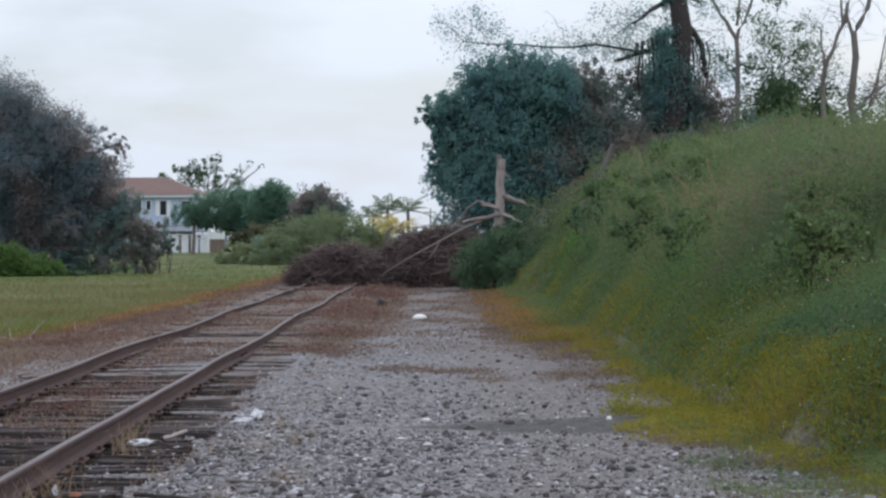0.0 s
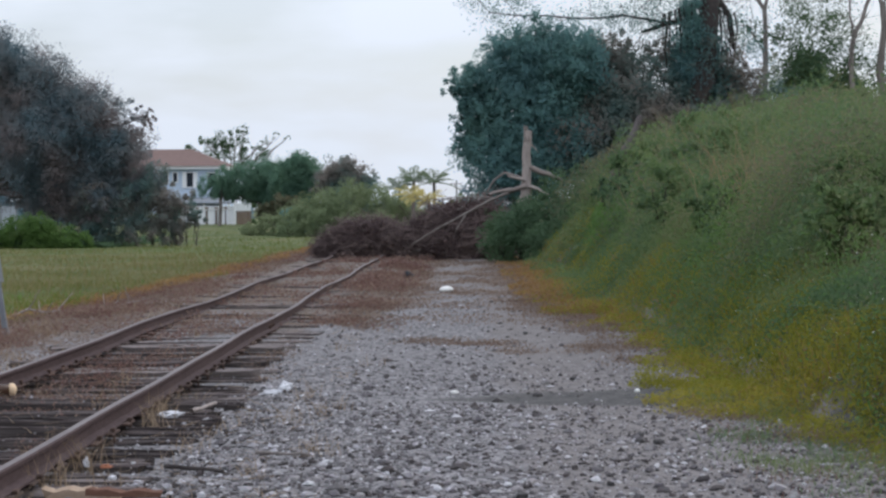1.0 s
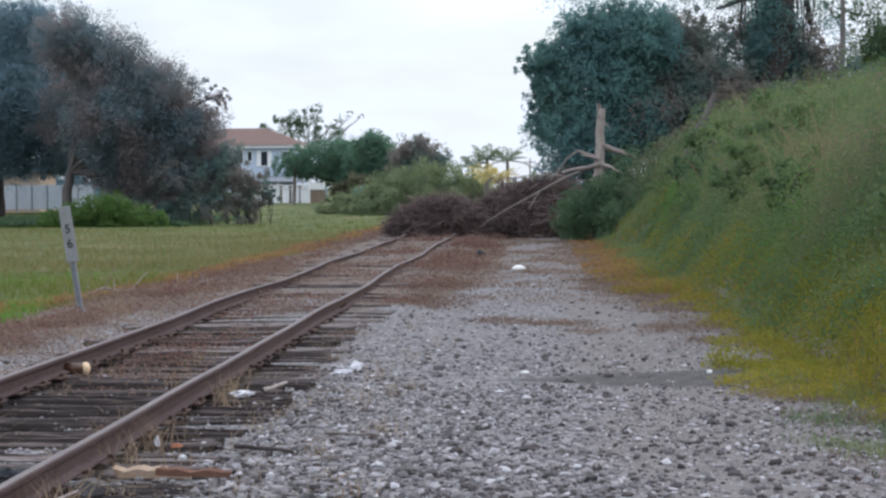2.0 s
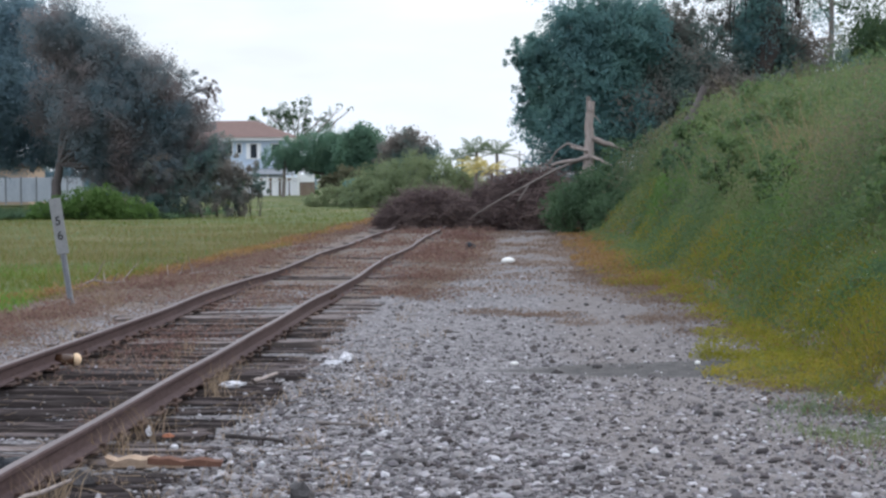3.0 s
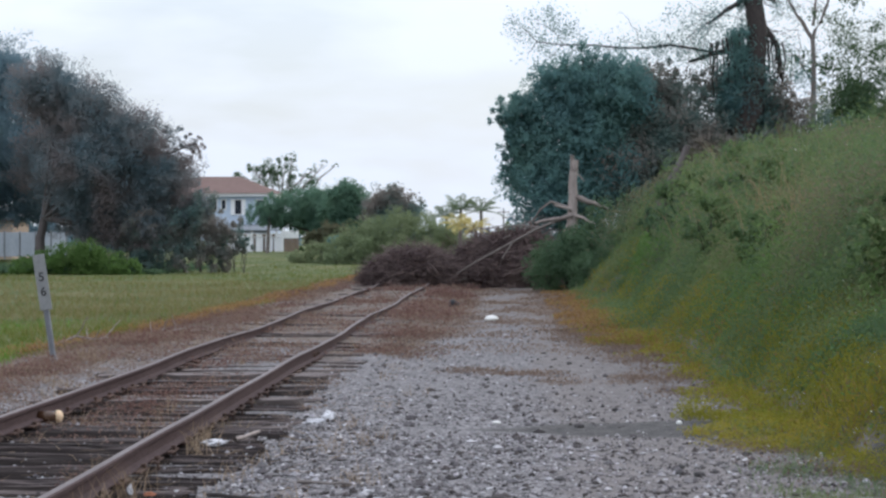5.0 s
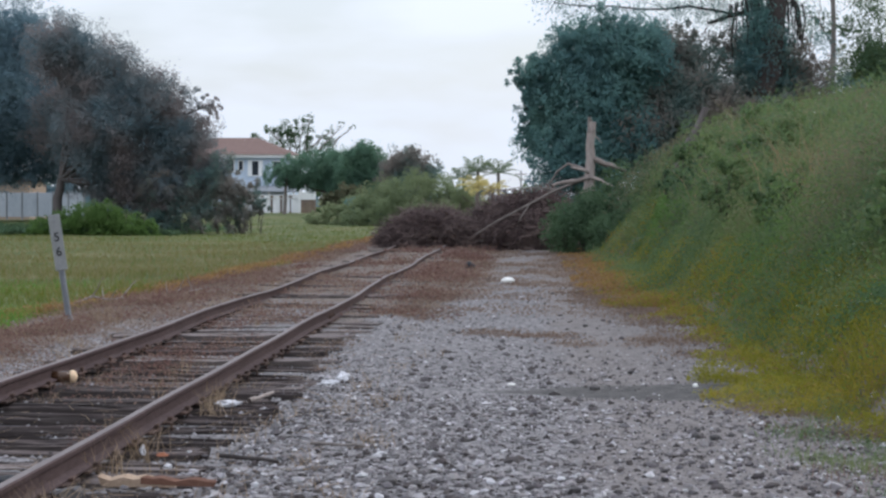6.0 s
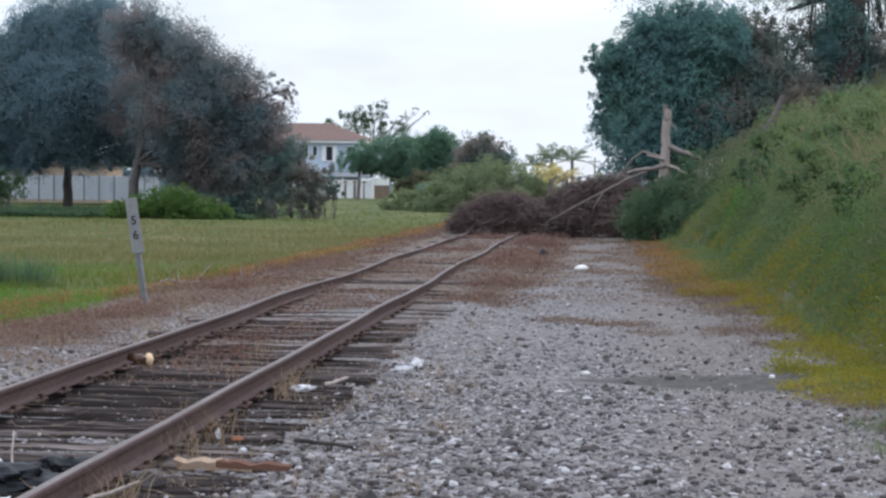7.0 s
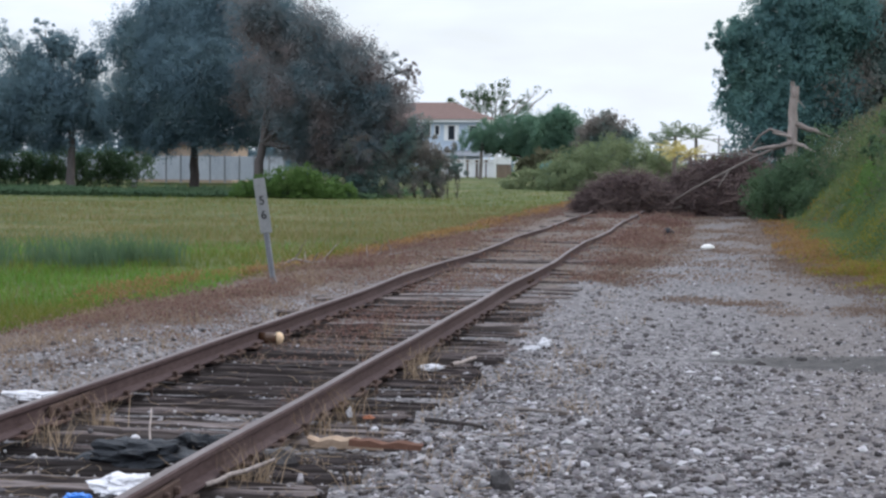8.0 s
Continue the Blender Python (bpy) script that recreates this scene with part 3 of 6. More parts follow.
# ---------------------------------------------------------------- growing things


def clumped(lobes, count, rng, spread=0.22, shell=0.62):
    """Leaf places: clumps on and inside the lobes' shells, so that the outline is uneven and lets light through.
    A lobe is x, y, z, radius, and the share of leaves it gets for its size."""
    out = []
    weight = np.array([r * r * d for *_, r, d in lobes])
    for (x, y, z, r, d), w in zip(lobes, weight / weight.sum()):
        n = max(20, int(count * w))
        k = max(5, int(n / 40))
        dirs = unit(rng.normal(0, 1, (k, 3)))
        rad = r * (shell + (1.06 - shell) * rng.uniform(0, 1, k) ** 0.6) * (1 + 0.12 * rng.normal(0, 1, k))
        heads = np.array([x, y, z]) + dirs * rad[:, None] * [1, 0.85, 0.92]
        pick = rng.integers(0, k, n)
        out.append(heads[pick] + rng.normal(0, 0.9, (n, 3)).clip(-1.5, 1.5) * r * spread * rng.uniform(0.4, 1.1, k)[pick][:, None])
    return np.concatenate(out)


def tree(name, label, base, lobes, count, size, leaf, bark, seed, trunk_r=0.3, fork=0.35, category="tree", narrow=0.5, twigs=2, droop=0.3, spread=0.22, shell=0.55):
    """A tapered trunk with limbs to every lobe of the crown, and a crown of many leaves."""
    rng = np.random.default_rng(seed)
    base = np.array([base[0], base[1], float(ground_z(base[0], base[1])) - 0.05])
    ob = thing(name, base, label, category)
    heads = np.array([l[:3] for l in lobes]) - base
    top = heads[heads[:, 2].argmax()]
    crotch = np.array([heads[:, 0].mean() * 0.08, 0, max(0.6, top[2] * fork)])
    pieces = [limb((0, 0, 0), crotch, trunk_r * 1.25, trunk_r * 0.8, rng, 0.08, 7, 9)[0]]
    for h, l in zip(heads, lobes):
        piece, p = limb(crotch, h, trunk_r * 0.55, trunk_r * 0.12, rng, 0.2, 7, 6)
        pieces.append(piece)
        for _ in range(twigs):
            start = p[rng.integers(3, 7)]
            pieces.append(limb(start, h + unit(rng.normal(0, 1, 3)) * l[3] * 0.95, trunk_r * 0.14, trunk_r * 0.03, rng, 0.2, 5, 4)[0])
    put("trunk", np_mesh("trunk", *join(pieces), bark, True), ob)
    pos = clumped(lobes, count, rng, spread, shell) - base
    inner = []
    for x, y, z, r, d in lobes:                      # deep inside, leaves close up
        if d > 0.6:
            n = int(420 * r * r)
            inner.append(np.array([x, y, z]) + unit(rng.normal(0, 1, (n, 3))) * (r * 0.72 * rng.uniform(0, 1, n) ** (1 / 3))[:, None] - base)
    leaves = [blade_leaves(pos, size, rng, None, narrow, droop, True)]
    if inner:
        leaves.append(blade_leaves(np.concatenate(inner), max(size * 2.0, 0.24), rng, None, 0.7, droop, True))
    put("crown", np_mesh("crown", *join(leaves), leaf), ob)
    return ob


def bush(name, label, lobes, count, size, leaf, seed, category="bush", narrow=0.45, spread=0.2, shell=0.5):
    """A low bush with its stems and leaves, on the ground."""
    rng = np.random.default_rng(seed)
    lobes = [tuple(l) for l in lobes]
    mid = np.mean([l[:2] for l in lobes], axis=0)
    base = np.array([mid[0], mid[1], float(ground_z(*mid)) - 0.03])
    ob = thing(name, base, label, category)
    pieces = []
    for l in lobes:
        foot = np.array([l[0], l[1], float(ground_z(l[0], l[1]))]) - base
        for _ in range(5):
            pieces.append(limb(foot, np.array(l[:3]) - base + unit(rng.normal(0, 1, 3)) * l[3] * 0.45, 0.016, 0.006, rng, 0.2, 5, 4)[0])
    tagged(put("stem_tangle", np_mesh("stem_tangle", *join(pieces), M_dark_bark, True), ob), kind="stuff")
    pos = clumped(lobes, count, rng, spread, shell)
    gz = ground_z(pos[:, 0], pos[:, 1]) + 0.02
    pos[:, 2] = np.maximum(pos[:, 2], gz + rng.uniform(0, 0.12, len(pos)))
    put("foliage", np_mesh("foliage", *blade_leaves(pos - base, size, rng, None, narrow, 0.2), leaf), ob)
    return ob


def sticks(a, b, r, rng):
    """Thin three-sided tapered sticks from a to b, each kinked once."""
    n = len(a)
    d = unit(b - a)
    s = unit(np.cross(d, rng.normal(0, 1, (n, 3))))
    u = np.cross(d, s)
    mid = (a + b) / 2 + rng.normal(0, 1, (n, 3)) * np.linalg.norm(b - a, axis=1, keepdims=True) * 0.07
    rings = []
    for p, k in ((a, 1.0), (mid, 0.75), (b, 0.25)):
        for w in (0.0, 2.094, 4.189):
            rings.append(p + (s * math.cos(w) + u * math.sin(w)) * (np.asarray(r) * k)[:, None])
    v = np.stack(rings, 1).reshape(-1, 3)
    q = np.array([[i * 3 + j, i * 3 + (j + 1) % 3, (i + 1) * 3 + (j + 1) % 3, (i + 1) * 3 + j] for i in range(2) for j in range(3)])
    return v, (np.arange(n)[:, None, None] * 9 + q[None]).reshape(-1, 4)


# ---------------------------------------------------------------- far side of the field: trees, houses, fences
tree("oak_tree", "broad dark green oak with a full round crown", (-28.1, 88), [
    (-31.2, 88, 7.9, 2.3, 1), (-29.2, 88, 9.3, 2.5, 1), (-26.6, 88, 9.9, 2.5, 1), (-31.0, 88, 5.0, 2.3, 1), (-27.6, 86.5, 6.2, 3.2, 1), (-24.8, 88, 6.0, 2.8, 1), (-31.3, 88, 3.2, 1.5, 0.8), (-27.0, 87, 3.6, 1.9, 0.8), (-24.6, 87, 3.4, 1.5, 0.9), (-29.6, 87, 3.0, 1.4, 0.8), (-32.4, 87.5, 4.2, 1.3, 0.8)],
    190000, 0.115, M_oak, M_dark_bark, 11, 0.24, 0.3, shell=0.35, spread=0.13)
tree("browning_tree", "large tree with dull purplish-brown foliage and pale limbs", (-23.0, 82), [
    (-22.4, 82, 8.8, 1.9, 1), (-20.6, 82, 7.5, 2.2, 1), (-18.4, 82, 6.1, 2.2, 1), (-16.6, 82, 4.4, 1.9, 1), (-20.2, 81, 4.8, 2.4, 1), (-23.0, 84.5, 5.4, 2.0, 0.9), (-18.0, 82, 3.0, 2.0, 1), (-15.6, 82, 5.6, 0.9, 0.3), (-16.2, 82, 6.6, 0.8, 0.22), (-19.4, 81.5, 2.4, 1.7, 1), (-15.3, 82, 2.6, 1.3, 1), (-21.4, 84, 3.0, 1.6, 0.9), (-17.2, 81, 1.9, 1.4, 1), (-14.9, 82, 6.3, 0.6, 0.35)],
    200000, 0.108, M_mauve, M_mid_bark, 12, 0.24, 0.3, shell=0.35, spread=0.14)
bush("low_hanging_bush", "dark green low bush under the trees", [(-14.6, 81, 1.3, 1.0, 1), (-13.4, 81, 1.2, 0.8, 1), (-12.9, 81, 1.9, 0.6, 1), (-14.0, 81, 2.1, 0.8, 1), (-15.4, 81, 2.2, 1.0, 1), (-16.3, 81, 1.0, 1.1, 1), (-18.0, 81, 0.8, 1.0, 1), (-12.4, 81, 1.2, 0.5, 1), (-17.4, 80.5, 2.1, 0.9, 1), (-14.6, 81.5, 3.2, 0.8, 0.8), (-15.2, 80.5, 0.55, 0.8, 1), (-13.6, 80.8, 0.5, 0.7, 1), (-17.0, 80.3, 0.45, 0.8, 1)], 24000, 0.14, M_canopy, 13)
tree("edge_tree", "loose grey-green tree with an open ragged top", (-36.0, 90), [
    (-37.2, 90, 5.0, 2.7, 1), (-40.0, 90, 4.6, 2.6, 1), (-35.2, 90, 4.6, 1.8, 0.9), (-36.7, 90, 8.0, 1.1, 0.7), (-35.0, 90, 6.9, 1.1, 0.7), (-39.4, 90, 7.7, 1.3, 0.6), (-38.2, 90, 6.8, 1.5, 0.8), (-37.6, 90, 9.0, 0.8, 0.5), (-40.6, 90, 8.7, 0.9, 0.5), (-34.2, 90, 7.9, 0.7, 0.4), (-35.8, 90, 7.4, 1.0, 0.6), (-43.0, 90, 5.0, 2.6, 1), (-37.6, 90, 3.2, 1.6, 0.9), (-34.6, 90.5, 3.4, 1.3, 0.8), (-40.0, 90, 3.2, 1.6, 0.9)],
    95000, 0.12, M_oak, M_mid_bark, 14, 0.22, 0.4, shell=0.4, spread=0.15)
# the shadow band under the trees is put into the hedge's leaf colour
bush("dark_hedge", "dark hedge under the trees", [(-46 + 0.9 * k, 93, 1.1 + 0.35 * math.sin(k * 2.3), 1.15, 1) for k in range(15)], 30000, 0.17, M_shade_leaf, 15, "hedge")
bush("vine_mound", "bright green mound of creepers", [(-21.3, 78, 0.2, 0.75, 1), (-20.3, 78, 0.5, 0.9, 1), (-19.4, 78, 0.45, 0.9, 1), (-18.4, 78, 0.2, 0.8, 1), (-17.4, 78, 0.0, 0.6, 1), (-22.4, 78, 0.0, 0.7, 1)], 20000, 0.12, M_creeper, 16)


# strip of dark leaves added where tree shade lies on the grass
def tree_shade_leaves():
    rng = np.random.default_rng(17)
    n = 34000
    x, y = rng.uniform(-48, -16, n), 84 + rng.normal(0, 4.5, n).clip(-6, 12)
    z = ground_z(x, y) + rng.uniform(0.0, 0.34, n) * (0.7 + 0.4 * wave(x, y, 0.6))
    me = np_mesh("tree_shade_leaves", *blade_leaves(np.stack([x, y, z], -1), 0.26, rng, None, 0.4, 0.0, True), M_shade_leaf)
    tagged(new("tree_shade_leaves", me), "dark leaf strip standing in for the shade under the trees", "ground cover", kind="stuff")


tree_shade_leaves()


def house():
    ob = thing("house", (-27.5, 163.0, 0.30), "two-storey stucco house, bluish shade in its wall colour, with a tiled hip roof", "house")
    w, d, h = 11.6, 10.0, 5.3
    part("wall", box_bm(w, d, h, 0.02, (0, 0, h / 2)), M_stucco, ob)
    part("eaves_board", box_bm(w + 1.2, d + 1.2, 0.28, 0.02, (0, 0, h + 0.05)), M_trim, ob, "white eaves board")
    bm = bmesh.new()
    e = [bm.verts.new((sx * (w / 2 + 0.75), sy * (d / 2 + 0.75), h + 0.19)) for sx, sy in ((-1, -1), (1, -1), (1, 1), (-1, 1))]
    r = [bm.verts.new((sx * 2.2, 0, h + 2.0)) for sx in (-1, 1)]
    for loop in ((e[0], e[1], r[1], r[0]), (e[1], e[2], r[1]), (e[2], e[3], r[0], r[1]), (e[3], e[0], r[0]), (e[3], e[2], e[1], e[0])):
        bm.faces.new(loop)
    part("roof", bm, M_roof, ob, "faded terracotta tile roof")
    for x, z, ww, hh, shutters in ((0.25, 4.45, 0.85, 1.05, 0), (1.35, 4.45, 0.38, 0.85, 0), (2.75, 4.2, 0.62, 1.35, 1), (4.9, 4.3, 0.8, 1.1, 0), (-2.7, 4.4, 1.0, 1.1, 0), (2.2, 1.6, 1.2, 1.3, 0)):
        win = part("window", box_bm(ww, 0.06, hh, 0.0, (x, -d / 2 - 0.02, z)), M_glass, ob, "dark window pane")
        for sx in (-1, 1):
            part("frame", box_bm(0.09 if not shutters else 0.42, 0.1, hh + 0.18, 0.01, (x + sx * (ww / 2 + (0.045 if not shutters else 0.21)), -d / 2 - 0.05, z)), M_trim, win)
        for sz in (-1, 1):
            part("frame", box_bm(ww, 0.1, 0.09, 0.01, (x, -d / 2 - 0.05, z + sz * (hh / 2 + 0.045))), M_trim, win)
    # lean-to roof over the yard
    bm = bmesh.new()
    vs = [bm.verts.new(p) for p in ((2.0, -10.2, 2.0), (7.9, -10.2, 2.0), (7.4, -5.0, 2.55), (2.0, -5.0, 2.55), (2.0, -10.2, 1.9), (7.9, -10.2, 1.9), (7.4, -5.0, 2.45), (2.0, -5.0, 2.45))]
    for loop in ((0, 1, 2, 3), (7, 6, 5, 4), (0, 4, 5, 1), (1, 5, 6, 2), (2, 6, 7, 3), (3, 7, 4, 0)):
        bm.faces.new([vs[i] for i in loop])
    part("porch_roof", bm, M_low_roof, ob, "grey-blue lean-to roof")
    for x in (2.4, 4.8, 7.1):
        part("porch_post", box_bm(0.14, 0.14, 1.98, 0.01, (x, -10.0, 0.97)), M_trim, ob)


house()


def yard_fence():
    ob = thing("yard_fence", (-21.6, 150.0, 0.24), "white panelled yard fence with open lattice along the top", "fence")
    for i in range(6):
        x = -2.55 + i * 0.86
        part("panel", box_bm(0.62, 0.05, 1.28, 0.01, (x, 0, 0.68)), M_board_fence, ob)
        part("post", box_bm(0.12, 0.12, 1.72, 0.01, (x + 0.43, 0.0, 0.86)), M_brown_fence, ob)
        # brown board added behind the lattice to make its openings dark
        part("top_board", box_bm(0.86, 0.03, 0.34, 0.0, (x, 0.05, 1.5)), M_brown_fence, ob)
        part("lattice", box_bm(0.56, 0.04, 0.20, 0.01, (x, 0, 1.52)), M_board_fence, ob)
    part("rail", box_bm(5.2, 0.07, 0.07, 0.01, (-0.4, -0.06, 1.38)), M_trim, ob)
    part("rail", box_bm(5.2, 0.07, 0.07, 0.01, (-0.4, -0.06, 1.66)), M_trim, ob)
    part("corner_post", box_bm(0.22, 0.22, 2.35, 0.02, (2.15, -0.1, 1.17)), M_trim, ob, "tall white corner post")
    part("fascia", box_bm(1.35, 0.10, 0.72, 0.01, (2.95, 0.0, 1.62)), M_trim, ob)
    for i in range(7):
        part("board", box_bm(0.17, 0.05, 1.22, 0.008, (2.4 + i * 0.19, 0.02, 0.64)), M_brown_fence, ob, "brown board")


yard_fence()


def panel_fence():
    ob = thing("panel_fence", (-38.0, 105.0, 0.15), "long pale panel fence behind the trees", "fence")
    for i in range(20):
        x = -9.0 + i * 1.0
        part("panel", box_bm(0.9, 0.05, 1.55, 0.01, (x, 0, 0.98)), M_pale_panel, ob)
        part("post", box_bm(0.09, 0.10, 1.85, 0.01, (x + 0.5, 0, 0.92)), M_galv, ob)


panel_fence()


def shed():
    ob = thing("shed", (-36.0, 112.0, 0.1), "low tan outbuilding behind the pale fence", "shed")
    part("wall", box_bm(7, 4, 2.6, 0.02, (0, 0, 1.3)), grain_mat("tan_stucco", [(0.2, (0.30, 0.22, 0.17)), (0.8, (0.42, 0.33, 0.26))], (1, 1, 1)), ob)
    part("roof", box_bm(7.6, 4.6, 0.18, 0.03, (0, 0, 2.66)), M_roof, ob)


shed()

tree("spreading_tree", "thin spreading tree with an open flat crown", (-23.0, 176), [
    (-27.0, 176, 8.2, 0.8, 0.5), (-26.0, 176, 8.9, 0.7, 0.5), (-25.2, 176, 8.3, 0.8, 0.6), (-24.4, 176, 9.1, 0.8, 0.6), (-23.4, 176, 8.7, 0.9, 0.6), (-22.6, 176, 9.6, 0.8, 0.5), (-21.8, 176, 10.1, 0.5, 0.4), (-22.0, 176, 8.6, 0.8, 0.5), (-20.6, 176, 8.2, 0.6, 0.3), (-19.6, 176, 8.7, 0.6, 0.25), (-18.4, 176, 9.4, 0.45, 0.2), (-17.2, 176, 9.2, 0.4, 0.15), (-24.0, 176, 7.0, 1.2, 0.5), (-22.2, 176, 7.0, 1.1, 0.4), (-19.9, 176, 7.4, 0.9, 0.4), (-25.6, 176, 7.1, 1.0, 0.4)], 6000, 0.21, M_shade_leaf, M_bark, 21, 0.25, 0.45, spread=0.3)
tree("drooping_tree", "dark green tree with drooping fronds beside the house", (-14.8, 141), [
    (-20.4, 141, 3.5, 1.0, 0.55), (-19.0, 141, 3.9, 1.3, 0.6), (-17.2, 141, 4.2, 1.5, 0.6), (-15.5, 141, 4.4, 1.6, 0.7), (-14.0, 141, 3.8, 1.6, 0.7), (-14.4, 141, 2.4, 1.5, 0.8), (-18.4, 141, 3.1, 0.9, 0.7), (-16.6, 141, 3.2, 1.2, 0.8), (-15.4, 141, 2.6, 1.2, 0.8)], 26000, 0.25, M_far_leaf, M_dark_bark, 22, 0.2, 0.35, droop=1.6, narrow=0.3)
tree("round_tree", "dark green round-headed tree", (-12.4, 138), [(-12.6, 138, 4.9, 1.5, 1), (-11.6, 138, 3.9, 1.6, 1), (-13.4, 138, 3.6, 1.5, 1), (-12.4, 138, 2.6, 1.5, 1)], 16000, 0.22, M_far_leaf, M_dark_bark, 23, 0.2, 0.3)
tree("conical_tree", "dark pointed tree with brownish twigs", (-8.6, 134), [(-8.7, 134, 4.2, 1.5, 1), (-8.3, 134, 5.2, 0.8, 0.6), (-7.2, 134, 3.6, 1.3, 1), (-9.9, 134, 3.7, 1.2, 1), (-8.5, 134, 2.5, 1.8, 1)], 16000, 0.2, M_canopy, M_dark_bark, 24, 0.2, 0.3)
bush("brown_thicket", "tall brown dry thicket", [(-14.9, 134, 1.3, 0.8, 1), (-13.7, 134, 1.7, 1.0, 1), (-12.7, 134, 1.5, 1.0, 1), (-11.9, 134, 1.1, 0.8, 1)], 9000, 0.24, M_vine, 25)
bush("small_dark_shrub", "small dark green shrub in the field", [(-10.7, 112, 0.9, 0.8, 1), (-11.0, 112, 1.4, 0.45, 1), (-9.8, 112, 0.6, 0.6, 1), (-9.0, 112, 0.5, 0.45, 1)], 2500, 0.22, M_glossy, 26)
bush("green_thicket", "wide light green thicket at the end of the field", [(-10.2, 107, 0.9, 1.1, 0.9), (-9.0, 106, 1.2, 1.3, 0.9), (-7.8, 106.5, 1.5, 1.4, 0.9), (-6.4, 106, 1.8, 1.5, 0.9), (-5.0, 107, 1.8, 1.4, 0.9), (-3.8, 106, 1.5, 1.3, 1), (-2.6, 107, 1.1, 1.1, 1), (-8.4, 104, 0.6, 0.9, 1), (-6.2, 104, 0.7, 1.0, 1), (-4.2, 104, 0.7, 1.0, 1), (-11.4, 106.5, 0.3, 0.9, 1), (-12.6, 107, 0.1, 0.8, 1), (-10.0, 104, 0.2, 0.8, 1)], 38000, 0.15, M_thicket, 27)
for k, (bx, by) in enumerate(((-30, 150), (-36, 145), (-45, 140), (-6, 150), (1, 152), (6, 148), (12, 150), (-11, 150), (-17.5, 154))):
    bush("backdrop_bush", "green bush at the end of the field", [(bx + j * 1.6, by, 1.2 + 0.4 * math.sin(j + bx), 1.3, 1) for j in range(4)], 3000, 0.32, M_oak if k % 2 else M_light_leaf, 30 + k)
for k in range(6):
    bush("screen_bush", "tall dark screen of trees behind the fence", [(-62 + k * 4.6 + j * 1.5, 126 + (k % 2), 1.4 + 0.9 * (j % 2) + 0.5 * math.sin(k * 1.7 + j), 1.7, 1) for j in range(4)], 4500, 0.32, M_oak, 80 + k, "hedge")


def utility_pole(x, y, top, label, arm=0.0):
    z = float(ground_z(x, y))
    ob = thing("utility_pole", (x, y, z - 0.05), label, "utility pole")
    rng = np.random.default_rng(int(abs(x) * 10))
    put("pole", np_mesh("pole", *limb((0, 0, 0), (0.03, 0, top - z), 0.13, 0.09, rng, 0.005, 6, 10, 0.02)[0], M_galv, True), ob)
    part("cap", box_bm(0.2, 0.2, 0.05, 0.01, (0.03, 0, top - z)), M_galv, ob)
    if arm:
        part("crossarm", box_bm(arm, 0.1, 0.12, 0.01, (0, 0, top - z - 0.5)), M_bark, ob)


utility_pole(-37.0, 103.0, 4.3, "plain grey pole beside the pale fence")
utility_pole(1.0, 225.0, 5.6, "distant thin utility pole with a crossarm", 1.6)

rng = np.random.default_rng(5)
wx = rng.uniform(-170, 140, 60)
wl_ = [(x, 265 + rng.uniform(-8, 8), rng.uniform(0.4, 1.6), rng.uniform(2.0, 3.4), 1) for x in wx]
pos = clumped(wl_, 12000, rng)
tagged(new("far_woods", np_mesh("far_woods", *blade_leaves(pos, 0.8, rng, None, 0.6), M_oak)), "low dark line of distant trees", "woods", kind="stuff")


def palm(name, label, base, top, fronds, length, mat, seed, droop=0.55, ratio=1.0):
    """A palm: a slim trunk and arching fronds with many leaflets."""
    rng = np.random.default_rng(seed)
    g = np.array([base[0], base[1], float(ground_z(*base))])
    ob = thing(name, g, label, "palm tree")
    head = np.array(top, float) - g
    put("trunk", np_mesh("trunk", *limb((0, 0, -0.05), head, 0.17, 0.11, rng, 0.06, 8, 8)[0], M_bark, True), ob)
    for i in range(fronds):
        a = 2 * math.pi * i / fronds + rng.uniform(-0.2, 0.2)
        rise = 0.15 + 1.3 * ((i * 5) % 7) / 6 + rng.uniform(-0.1, 0.1)
        s = np.linspace(0, 1, 9)[:, None]
        out = np.array([math.cos(a), math.sin(a), 0])
        L = length * rng.uniform(0.8, 1.15)
        p = head + out * s * L * math.cos(rise * 0.8) + np.array([0, 0, 1.0]) * (s * math.sin(rise) - s * s * droop * 1.4) * L
        stem = tube(p, np.linspace(0.03, 0.008, 9), 4)
        t = np.repeat(np.linspace(0.12, 1, 26), 2)
        q = np.stack([np.interp(t, s[:, 0], p[:, k]) for k in range(3)], -1)
        side = np.cross(out, [0, 0, 1.0]) * np.where(np.arange(52) % 2, 1, -1)[:, None]
        lean = unit(side + out * 0.7 + np.array([0, 0, -0.3]))
        ln = 0.75 * ratio * np.sin(np.pi * np.clip(t * 0.85 + 0.12, 0, 1)) + 0.1
        leaflets = blade_leaves(q + lean * (ln * 0.5)[:, None], ln, rng, lean, 0.11)
        put("frond", np_mesh("frond", *join([stem, leaflets]), mat), ob)
    return ob


palm("palm_tree", "green palm with arching fronds", (-4.0, 130), (-3.9, 130, 3.2), 13, 1.9, M_palm_g, 41, 0.3, 0.55)
palm("palm_tree", "tall green palm with arching fronds", (-2.9, 131), (-2.8, 131, 3.8), 14, 2.1, M_palm_g, 42, 0.3, 0.55)
palm("palm_tree", "green palm with arching fronds", (-1.2, 131), (-1.2, 131, 3.7), 14, 2.0, M_palm_g, 43, 0.3, 0.55)
palm("palm_tree", "dark green palm with hanging fronds beside the house", (-19.6, 141), (-19.4, 141, 4.0), 14, 1.9, M_far_leaf, 46, 0.75, 0.7)
